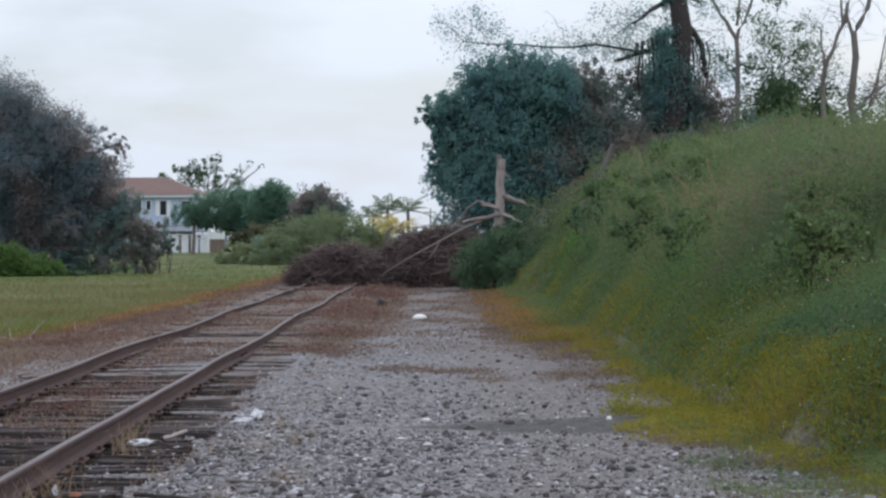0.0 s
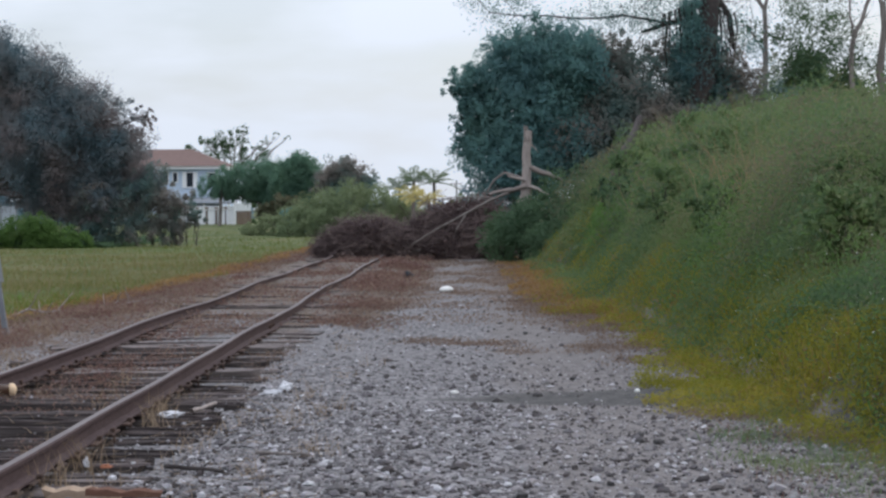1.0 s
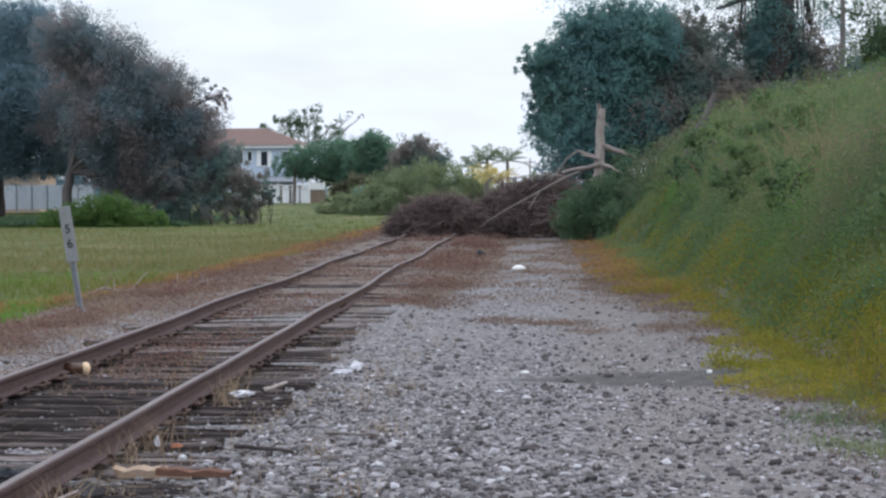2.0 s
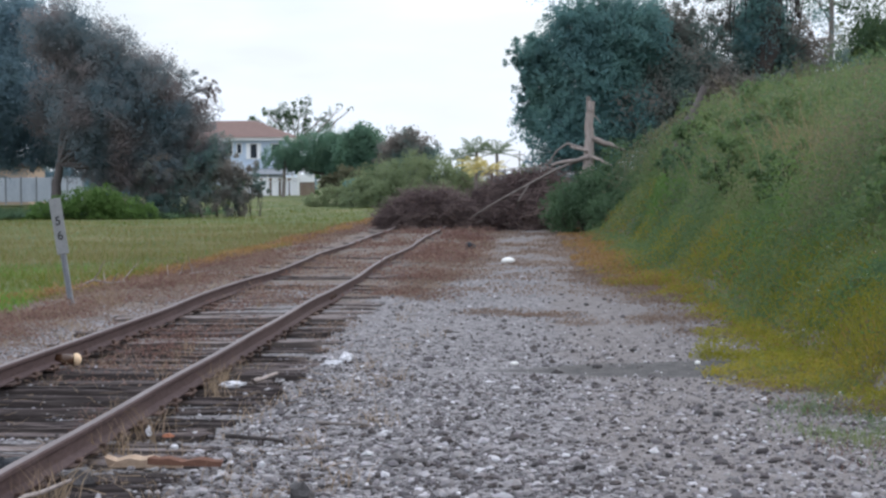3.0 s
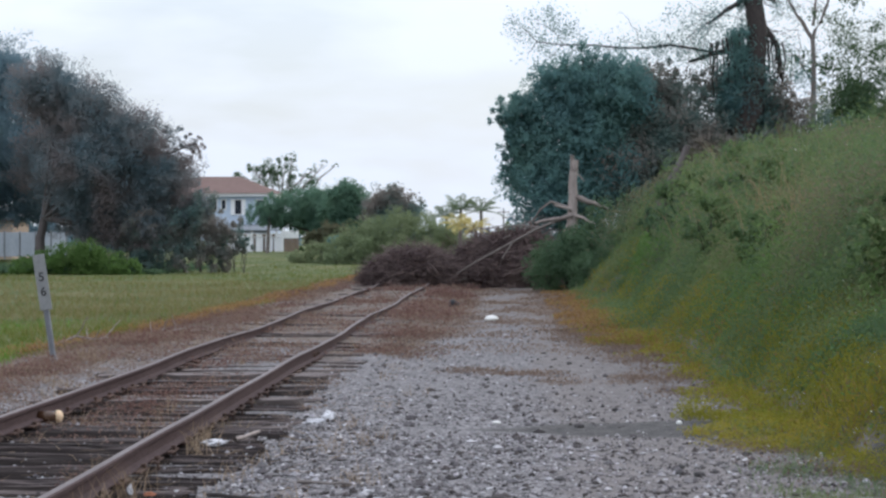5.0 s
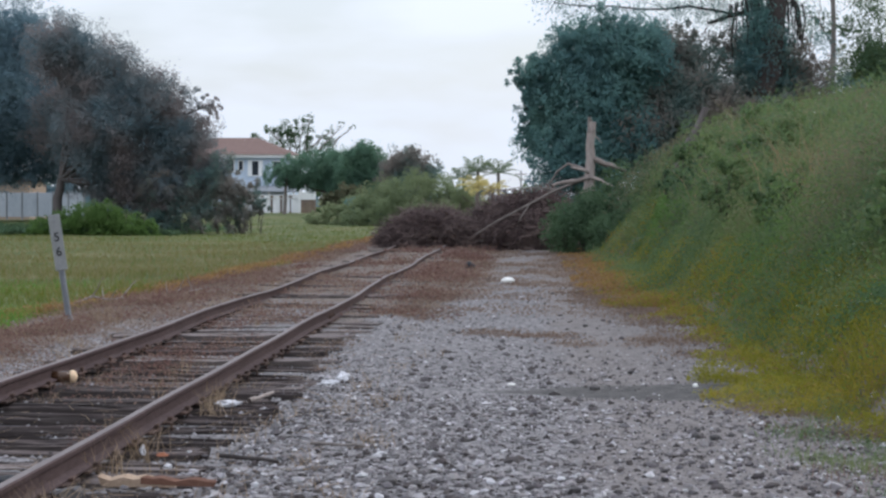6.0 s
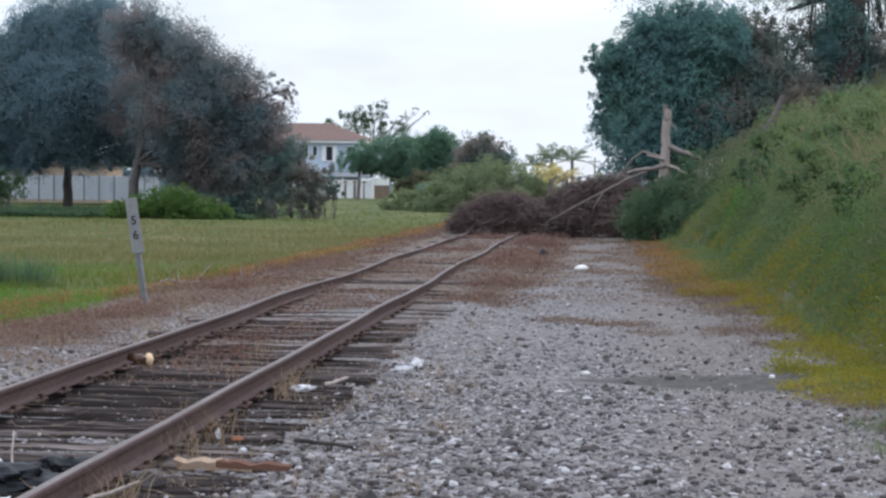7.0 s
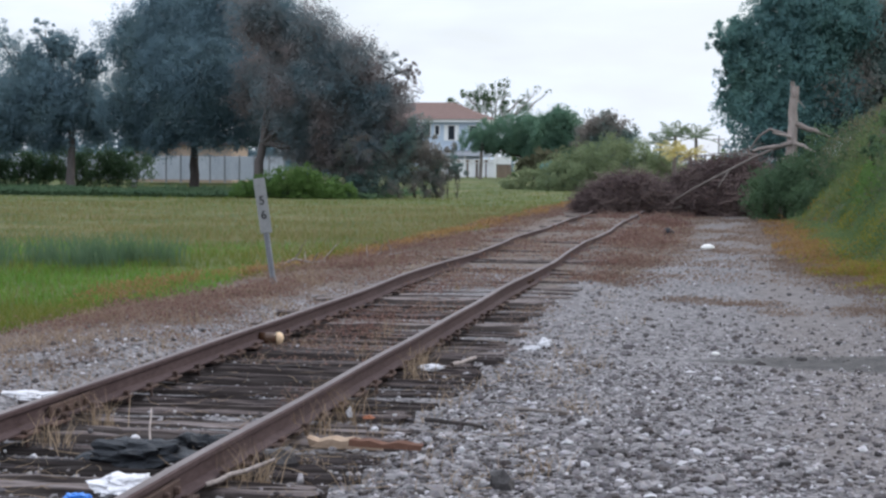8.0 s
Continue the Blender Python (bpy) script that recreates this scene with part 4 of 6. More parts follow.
palm("yellow_palm", "low palm with fronds coloured sunlit yellow", (-2.2, 104), (-2.3, 104, 2.3), 10, 1.5, M_palm_y, 44, 0.35, 0.5)
palm("yellow_palm", "small palm with fronds coloured sunlit yellow", (-1.2, 104.5), (-1.3, 104.5, 2.1), 10, 1.5, M_palm_y, 45, 0.35, 0.5)

# ---------------------------------------------------------------- right: trees above the bank
tree("dense_tree", "dense dark green tree at the end of the gravel", (2.4, 56.5), [
    (0.95, 56, 5.7, 0.85, 1), (2.25, 56, 6.5, 1.2, 1), (1.15, 56, 3.7, 0.95, 1), (2.6, 56, 4.8, 1.7, 1), (1.0, 56, 4.7, 0.8, 1), (3.9, 56, 6.4, 1.4, 1), (2.2, 55.5, 2.9, 1.5, 1), (3.6, 56, 3.6, 1.6, 1), (0.35, 56, 5.8, 0.5, 0.6), (0.45, 56, 4.6, 0.4, 0.5), (0.5, 56, 3.6, 0.45, 0.5), (2.9, 56, 7.6, 0.55, 0.5), (3.4, 56, 7.2, 0.6, 0.6)],
    90000, 0.115, M_glossy, M_dark_bark, 51, 0.25, 0.3, shell=0.5, spread=0.15)
tree("vine_covered_tree", "tree smothered in brown-green vines", (6.2, 58), [
    (4.8, 57, 5.0, 1.6, 1), (5.4, 57, 6.3, 1.1, 0.9), (6.8, 57, 6.1, 1.2, 0.55), (6.2, 56.5, 4.9, 1.5, 1), (7.6, 57, 5.2, 1.2, 0.5), (4.4, 56, 3.7, 1.5, 1), (5.9, 56, 3.6, 1.5, 1), (7.3, 56, 3.9, 1.2, 0.9), (8.6, 57, 5.9, 1.1, 0.45), (9.5, 57, 5.2, 1.1, 0.9), (4.7, 57, 7.0, 0.6, 0.6), (6.0, 57, 7.1, 0.55, 0.5), (7.2, 57, 7.0, 0.6, 0.6), (8.3, 56.5, 4.4, 1.2, 0.9), (9.7, 57, 6.3, 0.8, 0.45), (10.4, 57, 5.7, 0.9, 0.5), (9.1, 56.5, 6.9, 0.7, 0.4), (11.3, 57, 5.2, 0.8, 0.5)],
    80000, 0.12, M_canopy, M_dark_bark, 52, 0.25, 0.35, shell=0.4, spread=0.19)


def dead_tree(name, label, base, strokes, bark, seed, leafy=(), leaf=None, count=0, size=0.16, twigs=12, airy=(), fine=0):
    """A bare tree from its main limbs, each a start, an end and two radii; fine twigs grow from their ends."""
    rng = np.random.default_rng(seed)
    g = np.array([base[0], base[1], float(ground_z(*base)) - 0.05])
    ob = thing(name, g, label, "dead tree")
    for n, (a, b, r0, r1) in enumerate(strokes):
        piece, p = limb(np.array(a) - g, np.array(b) - g, r0, r1, rng, 0.16, 8, 8, 0.12)
        limbs = [piece]
        for _ in range(0 if n == 0 else twigs):
            s = p[rng.integers(2, 8)]
            d = unit(unit(p[-1] - p[0]) * 0.7 + rng.normal(0, 0.7, 3))
            tip = s + d * rng.uniform(0.4, 1.5)
            twig, q = limb(s, tip, 0.012, 0.004, rng, 0.35, 6, 4)
            limbs.append(twig)
            for _ in range(2):
                e = q[rng.integers(2, 6)]
                limbs.append(limb(e, e + unit(d + rng.normal(0, 0.7, 3)) * rng.uniform(0.2, 0.6), 0.009, 0.003, rng, 0.3, 4, 3)[0])
        kind = "limb" if n else "trunk"
        put(kind, np_mesh(kind, *join(limbs), bark, True), ob)
    if leafy:
        put("crown", np_mesh("crown", *blade_leaves(clumped(leafy, count, rng, 0.34) - g, size, rng, None, 0.45, 0.3), leaf), ob)
    if airy:
        put("spray", np_mesh("spray", *blade_leaves(clumped(airy, fine, rng, 0.5, 0.15) - g, 0.085, rng, None, 0.4, 0.3), leaf), ob)
    return ob


dead_tree("broken_tree", "dark broken-topped tree hung with dead vines", (8.4, 57), [
    ((8.35, 57, 2.5), (8.5, 57, 10.9), 0.52, 0.30), ((8.75, 57, 3.5), (8.5, 57, 7.8), 0.22, 0.24), ((8.1, 57, 3.5), (8.3, 57, 7.5), 0.20, 0.22), ((8.5, 57, 8.5), (9.25, 57, 8.75), 0.14, 0.11), ((9.2, 57, 8.76), (9.62, 57, 8.15), 0.115, 0.10), ((9.6, 57, 8.2), (9.75, 57, 7.0), 0.10, 0.06), ((8.3, 57, 8.0), (6.6, 57, 7.6), 0.12, 0.05),
    ((7.6, 57, 7.9), (1.4, 57, 8.3), 0.055, 0.015), ((8.3, 57, 9.6), (7.2, 57, 8.9), 0.09, 0.03), ((8.6, 57, 10.0), (9.6, 57, 9.6), 0.10, 0.04), ((9.2, 57, 8.6), (9.0, 57, 6.6), 0.04, 0.02), ((8.8, 57, 8.0), (9.3, 57, 6.2), 0.05, 0.02)],
    M_dark_bark, 61, [(8.4, 56.8, 7.2, 0.8, 3), (8.45, 56.8, 8.2, 0.62, 3), (8.55, 56.8, 9.8, 0.36, 2.2), (8.6, 56.8, 10.6, 0.34, 2.0), (8.3, 56.8, 6.3, 0.85, 3), (9.2, 57, 5.6, 0.9, 0.9), (8.7, 57, 9.3, 0.4, 0.7)], M_glossy, 20000, 0.10, airy=[(0.9, 57, 8.9, 0.6, 0.8), (1.6, 57, 9.3, 0.6, 0.6), (2.2, 57, 8.6, 0.7, 1), (1.5, 57, 8.1, 0.7, 1), (3.0, 57, 8.1, 0.6, 1), (4.0, 57, 7.9, 0.6, 1), (5.0, 57, 8.2, 0.7, 0.9), (5.9, 57, 8.0, 0.7, 1), (6.7, 57, 8.5, 0.8, 1), (7.4, 57, 9.0, 0.8, 1), (7.0, 57, 7.7, 0.7, 1.2), (9.6, 57, 9.4, 0.6, 0.8), (9.9, 57, 7.8, 0.7, 1), (10.4, 57, 6.8, 0.7, 1), (6.2, 57, 9.2, 0.6, 0.5)], fine=8500)
vr = np.random.default_rng(610)
for k in range(26):
    vx = 7.3 + 0.095 * k
    va = np.array([vx, 56.6 + vr.uniform(-0.2, 0.3), 8.6 - abs(vx - 8.5) * 0.35])
    vine = put("hanging_vine", np_mesh("hanging_vine", *limb(va, va + [vr.uniform(-0.2, 0.2), vr.uniform(-0.1, 0.1), -vr.uniform(0.8, 2.6)], 0.035, 0.014, vr, 0.12, 7, 5)[0], M_dark_bark, True), None)
    vine.parent = bpy.data.objects["broken_tree"]
    vine.matrix_parent_inverse = bpy.data.objects["broken_tree"].matrix_basis.inverted()
dead_tree("forked_tree", "slim bare forked tree", (11.5, 60), [
    ((11.5, 60, 3.0), (11.4, 60, 8.7), 0.11, 0.085), ((11.4, 60, 8.7), (10.2, 60, 10.8), 0.075, 0.03), ((11.4, 60, 8.7), (12.2, 60, 10.8), 0.07, 0.03), ((11.5, 60, 7.0), (10.8, 60, 8.0), 0.05, 0.02), ((11.4, 60, 9.2), (11.6, 60, 11.2), 0.06, 0.02)],
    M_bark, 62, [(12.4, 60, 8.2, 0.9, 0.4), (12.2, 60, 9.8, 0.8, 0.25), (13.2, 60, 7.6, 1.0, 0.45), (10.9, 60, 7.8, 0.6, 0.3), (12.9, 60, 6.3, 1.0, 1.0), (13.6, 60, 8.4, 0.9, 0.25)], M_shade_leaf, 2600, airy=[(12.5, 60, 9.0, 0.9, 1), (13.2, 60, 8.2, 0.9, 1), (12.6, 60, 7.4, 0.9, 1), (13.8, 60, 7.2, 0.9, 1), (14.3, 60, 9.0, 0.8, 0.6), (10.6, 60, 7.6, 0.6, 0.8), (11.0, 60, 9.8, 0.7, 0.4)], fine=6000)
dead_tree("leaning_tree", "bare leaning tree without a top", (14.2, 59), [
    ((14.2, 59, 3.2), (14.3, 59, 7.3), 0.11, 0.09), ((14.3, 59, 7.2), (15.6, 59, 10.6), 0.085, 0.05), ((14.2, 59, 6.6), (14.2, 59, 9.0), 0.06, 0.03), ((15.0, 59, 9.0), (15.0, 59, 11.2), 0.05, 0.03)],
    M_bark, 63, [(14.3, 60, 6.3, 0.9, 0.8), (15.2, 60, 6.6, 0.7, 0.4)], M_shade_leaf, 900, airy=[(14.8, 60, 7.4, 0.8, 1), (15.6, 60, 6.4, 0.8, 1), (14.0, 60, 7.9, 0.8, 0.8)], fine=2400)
dead_tree("tall_bare_tree", "tall bare tree with a crooked fork", (15.5, 59), [
    ((15.5, 59, 3.2), (15.4, 59, 8.8), 0.15, 0.11), ((15.4, 59, 8.7), (16.4, 59, 11.0), 0.10, 0.06), ((15.4, 59, 8.7), (15.1, 59, 9.6), 0.08, 0.03), ((15.4, 59, 6.0), (17.4, 59, 7.6), 0.07, 0.02), ((15.6, 59, 5.2), (17.0, 59, 9.8), 0.05, 0.02), ((15.8, 59, 5.0), (16.6, 59, 8.4), 0.04, 0.015)],
    M_bark, 64, [(16.4, 60, 5.4, 0.9, 0.7), (17.6, 60, 5.6, 0.9, 0.6)], M_vine, 900, airy=[(16.6, 60, 6.6, 0.8, 1), (17.4, 60, 7.4, 0.8, 0.7)], fine=1800)
tree("sapling", "leafy light green young tree on the bank", (13.2, 61), [(13.2, 61, 6.6, 0.8, 1), (13.6, 61, 5.8, 0.9, 1), (12.6, 61, 5.8, 0.8, 1), (12.2, 61, 7.0, 0.6, 0.5), (14.6, 61, 6.0, 0.8, 0.7)], 8000, 0.10, M_light_leaf, M_mid_bark, 67, 0.09, 0.5)
dead_tree("snapped_trunk", "pale snapped trunk leaning out of the weeds", (3.95, 43), [
    ((3.7, 43, 0.9), (4.95, 43, 3.95), 0.20, 0.08), ((4.55, 42.8, 3.1), (4.1, 42.5, 2.3), 0.10, 0.05), ((4.3, 43, 2.9), (4.55, 43, 2.3), 0.05, 0.02), ((4.6, 42.8, 3.2), (4.6, 42.5, 2.3), 0.09, 0.04)], M_mid_bark, 65, twigs=5)


def stump():
    rng = np.random.default_rng(66)
    g = np.array([2.2, 48.0, float(ground_z(2.2, 48.0)) - 0.05])
    ob = thing("tree_stump", g, "tall pale broken stump with splintered top and bare arms", "tree stump")
    piece, p = limb((0, 0, 0), (0.08, 0, 3.82 - g[2]), 0.21, 0.11, rng, 0.06, 12, 10, 0.16)
    put("trunk", np_mesh("trunk", *piece, M_dead_wood, True), ob)
    spl = [limb((0.08 + rng.uniform(-0.1, 0.1), rng.uniform(-0.1, 0.1), 3.5 - g[2]), (0.06 + rng.uniform(-0.12, 0.12), rng.uniform(-0.1, 0.1), 3.88 + rng.uniform(-0.05, 0.16) - g[2]), 0.05, 0.012, rng, 0.05, 4, 5)[0] for _ in range(7)]
    put("splinters", np_mesh("splinters", *join(spl), M_dead_wood), ob)
    for a, b, r0, r1 in (((0.1, 0, 2.75), (1.1, 0.1, 2.35), 0.09, 0.045), ((0.0, -0.1, 2.2), (-1.1, -0.8, 1.95), 0.07, 0.045), ((-0.05, -0.1, 2.35), (-0.55, -0.5, 2.5), 0.05, 0.03), ((0.1, -0.1, 2.2), (0.65, -0.3, 1.95), 0.06, 0.03), ((0.1, 0, 3.5), (0.35, 0, 3.2), 0.025, 0.01), ((-0.1, 0, 2.0), (-0.3, -0.3, 1.5), 0.05, 0.03)):
        put("arm", np_mesh("arm", *limb(np.array(a) - [0, 0, g[2]], np.array(b) - [0, 0, g[2]], r0, r1, rng, 0.15, 7, 7, 0.1)[0], M_dead_wood, True), ob)


stump()


def brush_pile(name, label, lobes, n_sticks, n_leaves, seed, stick_r=0.007):
    """A heap of cut dry branches: crossing sticks and shrivelled leaves."""
    rng = np.random.default_rng(seed)
    mid = np.mean([l[:2] for l in lobes], axis=0)
    g = np.array([*mid, float(ground_z(*mid))])
    ob = thing(name, g, label, "brush pile")
    a = clumped(lobes, n_sticks, rng, 0.5, 0.2)
    d = unit(rng.normal(0, 1, (len(a), 3)) * [1.2, 0.8, 0.55])
    L = rng.uniform(0.25, 1.1, len(a))[:, None]
    a, b = a - d * L / 2, a + d * L / 2
    for q in (a, b):
        q[:, 2] = np.maximum(q[:, 2], ground_z(q[:, 0], q[:, 1]) + 0.01)
    tagged(put("twig_tangle", np_mesh("twig_tangle", *sticks(a - g, b - g, stick_r * rng.uniform(0.5, 1.8, len(a)), rng), M_twig), ob), kind="stuff")
    for l in lobes:
        for _ in range(4):
            c = np.array(l[:3]) + rng.normal(0, 0.3, 3) * l[3]
            e = unit(rng.normal(0, 1, 3) * [1.2, 0.6, 0.4])
            p, q = c - e * l[3], c + e * l[3]
            p[2], q[2] = max(p[2], 0.06), max(q[2], 0.06)
            put("branch", np_mesh("branch", *limb(p - g, q - g, 0.035, 0.015, rng, 0.2, 6, 6)[0], M_bark, True), ob)
    p = clumped(lobes, n_leaves, rng, 0.36, 0.45)
    p[:, 2] = np.maximum(p[:, 2], ground_z(p[:, 0], p[:, 1]) + 0.03)
    tagged(put("dead_foliage", np_mesh("dead_foliage", *blade_leaves(p - g, 0.11, rng, None, 0.45, 0.4), M_dead_leaf), ob), kind="stuff")


brush_pile("brush_pile", "dark heap of dry brown cut branches across the rails", [(-3.75, 51, 0.25, 0.38, 1), (-3.4, 51, 0.45, 0.45, 1), (-2.9, 51, 0.5, 0.55, 1), (-2.35, 51, 0.68, 0.56, 1), (-1.8, 51, 0.5, 0.5, 1), (-1.3, 51, 0.35, 0.45, 1)], 6500, 19000, 71)
brush_pile("brush_pile", "taller heap of dry brown branches under a fallen limb", [(-0.6, 51.5, 0.75, 0.55, 1), (-0.15, 51.5, 1.1, 0.55, 1), (0.45, 51.5, 1.2, 0.55, 1), (1.1, 51.5, 1.2, 0.6, 1), (0.5, 51, 0.5, 0.65, 1), (1.4, 51, 0.6, 0.65, 1), (-0.4, 51, 0.35, 0.45, 1)], 6500, 22000, 72)


def fallen_limb():
    rng = np.random.default_rng(73)
    ob = thing("fallen_limb", (-1.6, 51.0, 0.03), "long grey-brown fallen limb leaning over the brush", "fallen branch")
    o = np.array([-1.6, 51.0, 0.03])
    for name, pts, radii in (
            ("limb", ((2.26, 48.5, 2.2), (1.75, 48.6, 2.05), (1.17, 48.8, 1.80), (0.27, 48.9, 1.32), (-0.54, 49.6, 0.88), (-1.2, 50.5, 0.46), (-1.6, 51.0, 0.12)), (0.075, 0.06, 0.048, 0.038, 0.03, 0.022, 0.016)),
            ("branch", ((1.3, 48.8, 1.86), (0.7, 49.0, 1.93), (0.1, 49.3, 1.84), (-0.6, 49.6, 1.86)), (0.032, 0.028, 0.02, 0.01)),
            ("branch", ((2.1, 48.5, 2.45), (1.6, 48.6, 2.62), (1.3, 48.7, 2.4), (1.0, 48.8, 1.95)), (0.05, 0.045, 0.035, 0.02)),
            ("branch", ((0.5, 48.9, 1.45), (0.2, 48.7, 1.0), (0.1, 48.6, 0.7)), (0.03, 0.022, 0.012)),
            ("branch", ((-0.6, 49.6, 1.86), (-0.95, 49.7, 1.6), (-1.1, 49.7, 1.2)), (0.018, 0.014, 0.008))):
        put(name, np_mesh(name, *tube(np.array(pts) - o, np.array(radii) * 0.8, 8, 0.12, rng), M_bark, True), ob)


fallen_limb()
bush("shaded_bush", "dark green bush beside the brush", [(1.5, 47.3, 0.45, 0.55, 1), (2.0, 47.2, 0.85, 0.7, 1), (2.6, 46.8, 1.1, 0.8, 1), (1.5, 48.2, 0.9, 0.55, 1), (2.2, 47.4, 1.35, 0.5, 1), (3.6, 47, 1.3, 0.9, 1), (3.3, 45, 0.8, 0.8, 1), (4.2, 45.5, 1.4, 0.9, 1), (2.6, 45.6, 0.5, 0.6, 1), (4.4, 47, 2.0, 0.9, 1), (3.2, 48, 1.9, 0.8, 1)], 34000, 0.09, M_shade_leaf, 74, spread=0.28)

# ---------------------------------------------------------------- railway track


def rail_mesh():
    prof = [(-0.070, 0), (0.070, 0), (0.070, 0.012), (0.012, 0.032), (0.009, 0.110), (0.034, 0.122), (0.036, 0.148), (0.026, 0.157), (-0.026, 0.157), (-0.036, 0.148), (-0.034, 0.122), (-0.009, 0.110), (-0.012, 0.032), (-0.070, 0.012)]
    ys = np.arange(-4, 58, 0.4)
    return prof, ys


def rail(parent, side, seed):
    prof, ys = rail_mesh()
    rng = np.random.default_rng(seed)
    x = track_x(ys) + side * 0.735 + 0.022 * np.sin(ys * 0.42 + seed * 2.6) * smooth01((ys - 14) / 8) + 0.006 * np.sin(ys * 1.7 + seed * 2)
    z = 0.016 * np.sin(ys * 0.6 + seed * 1.4) * smooth01((ys - 13) / 8)
    prof = [(px * 0.88, 0.157 - (0.157 - pz) * 0.88) for px, pz in prof]      # a light rail section
    v = np.array([[(a + px, b, c + pz) for px, pz in prof] for a, b, c in zip(x, ys, z)]).reshape(-1, 3)
    n, k = len(ys), len(prof)
    f = np.array([(i * k + j, i * k + (j + 1) % k, (i + 1) * k + (j + 1) % k, (i + 1) * k + j) for i in range(n - 1) for j in range(k)])
    me = np_mesh("rail", v, f, M_rust)
    # only the top face takes the sky-pale head colour
    me.materials.append(M_rail_top)
    me.polygons.foreach_set("material_index", np.tile([1 if j == 7 else 0 for j in range(k)], n - 1))
    return put("rail", me, parent, None, "rusty steel rail")


def tie_mesh(seed):
    """A split and weathered timber: ridged along its length, with ragged ends."""
    rng = np.random.default_rng(seed)
    w = rng.uniform(0.20, 0.25)
    cuts = np.sort(rng.uniform(-0.36, 0.36, rng.integers(2, 5))) * w
    prof = [(-w / 2, -0.17)]
    left = -w / 2
    for right in [*cuts, w / 2]:                    # strips between the splits have settled unevenly
        z = -rng.uniform(0.0, 0.034)
        prof += [(left + 0.004, z - 0.008), (left + 0.2 * (right - left), z), (right - 0.2 * (right - left), z + rng.normal(0, 0.003)), (right - 0.004, z - 0.008), (right, -rng.uniform(0.05, 0.09))]
        left = right
    prof[-1] = (w / 2, -0.17)
    xs = np.linspace(-1.3, 1.3, 12)
    v = []
    for i, x in enumerate(xs):
        for a, b in prof:
            e = rng.uniform(-0.06, 0.06) if i in (0, 11) else 0
            v.append((x + e, a + rng.normal(0, 0.004), b + (rng.normal(0, 0.007) if b > -0.1 else 0)))
    n, m = len(xs), len(prof)
    f = [(i * m + j, (i + 1) * m + j, (i + 1) * m + (j + 1) % m, i * m + (j + 1) % m) for i in range(n - 1) for j in range(m)]
    caps = [[j for j in range(m)], [(n - 1) * m + j for j in reversed(range(m))]]
    me = bpy.data.meshes.new("tie")
    me.from_pydata(v, [], f + caps)
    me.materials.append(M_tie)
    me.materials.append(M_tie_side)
    # upright faces take the shade-darkened side colour
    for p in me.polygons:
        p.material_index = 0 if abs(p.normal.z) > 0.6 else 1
    return me


track = thing("railway_track", (0, 0, 0), "old rusty railway track on split weathered ties", "railway track")
rail(track, -1, 1)
rail(track, 1, 2)
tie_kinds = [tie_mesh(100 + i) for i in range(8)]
bm = box_bm(0.19, 0.26, 0.018, 0.004)
plate_me = bpy.data.meshes.new("tie_plate")
bm.to_mesh(plate_me)
bm.free()
plate_me.materials.append(M_plate)
bm = box_bm(0.018, 0.018, 0.09, 0.003)
for head in (box_bm(0.034, 0.05, 0.02, 0.004, (0, 0, 0.045)),):
    tmp = bpy.data.meshes.new("tmp")
    head.to_mesh(tmp)
    head.free()
    bm.from_mesh(tmp)
    bpy.data.meshes.remove(tmp)
spike_me = bpy.data.meshes.new("spike")
bm.to_mesh(spike_me)
bm.free()
spike_me.materials.append(M_plate)
rb = random.Random(70)
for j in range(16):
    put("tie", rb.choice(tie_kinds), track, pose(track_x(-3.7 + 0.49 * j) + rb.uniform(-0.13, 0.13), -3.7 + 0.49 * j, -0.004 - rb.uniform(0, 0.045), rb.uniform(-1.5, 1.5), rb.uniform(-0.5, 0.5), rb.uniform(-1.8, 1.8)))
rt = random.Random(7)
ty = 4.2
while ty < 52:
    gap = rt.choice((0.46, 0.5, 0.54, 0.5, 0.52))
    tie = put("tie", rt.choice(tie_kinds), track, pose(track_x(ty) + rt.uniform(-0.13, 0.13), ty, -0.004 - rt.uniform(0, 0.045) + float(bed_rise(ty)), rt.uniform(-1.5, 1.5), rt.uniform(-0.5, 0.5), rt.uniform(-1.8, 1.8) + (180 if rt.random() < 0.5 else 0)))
    if ty < 26:
        inv = tie.matrix_basis.inverted()
        for side in (-1, 1):
            put("tie_plate", plate_me, tie, inv @ pose(track_x(ty) + side * 0.735, ty, 0.010, 0, 0, 0))
            if ty < 17:
                for sx in (-1, 1):
                    put("spike", spike_me, tie, inv @ pose(track_x(ty) + side * 0.735 + sx * 0.088, ty + rt.uniform(-0.06, 0.06), -0.012 + rt.uniform(0, 0.02), rt.uniform(-6, 6), sx * -8, 0))
    ty += gap


def joint_bar(y, side):
    """Splice bar bolted to the web of a rail, on both faces."""
    x = track_x(y) + side * 0.735
    for face in (-1, 1):
        bar = part("joint_bar", box_bm(0.022, 0.62, 0.075, 0.006, (x + face * 0.026, y, 0.072)), M_plate, track)
        for i in range(4):
            part("bolt", box_bm(0.03, 0.034, 0.034, 0.006, (x + face * 0.05, y - 0.22 + i * 0.147, 0.072)), M_plate, bar)


joint_bar(7.0, 1)
joint_bar(9.6, -1)
joint_bar(21.0, 1)


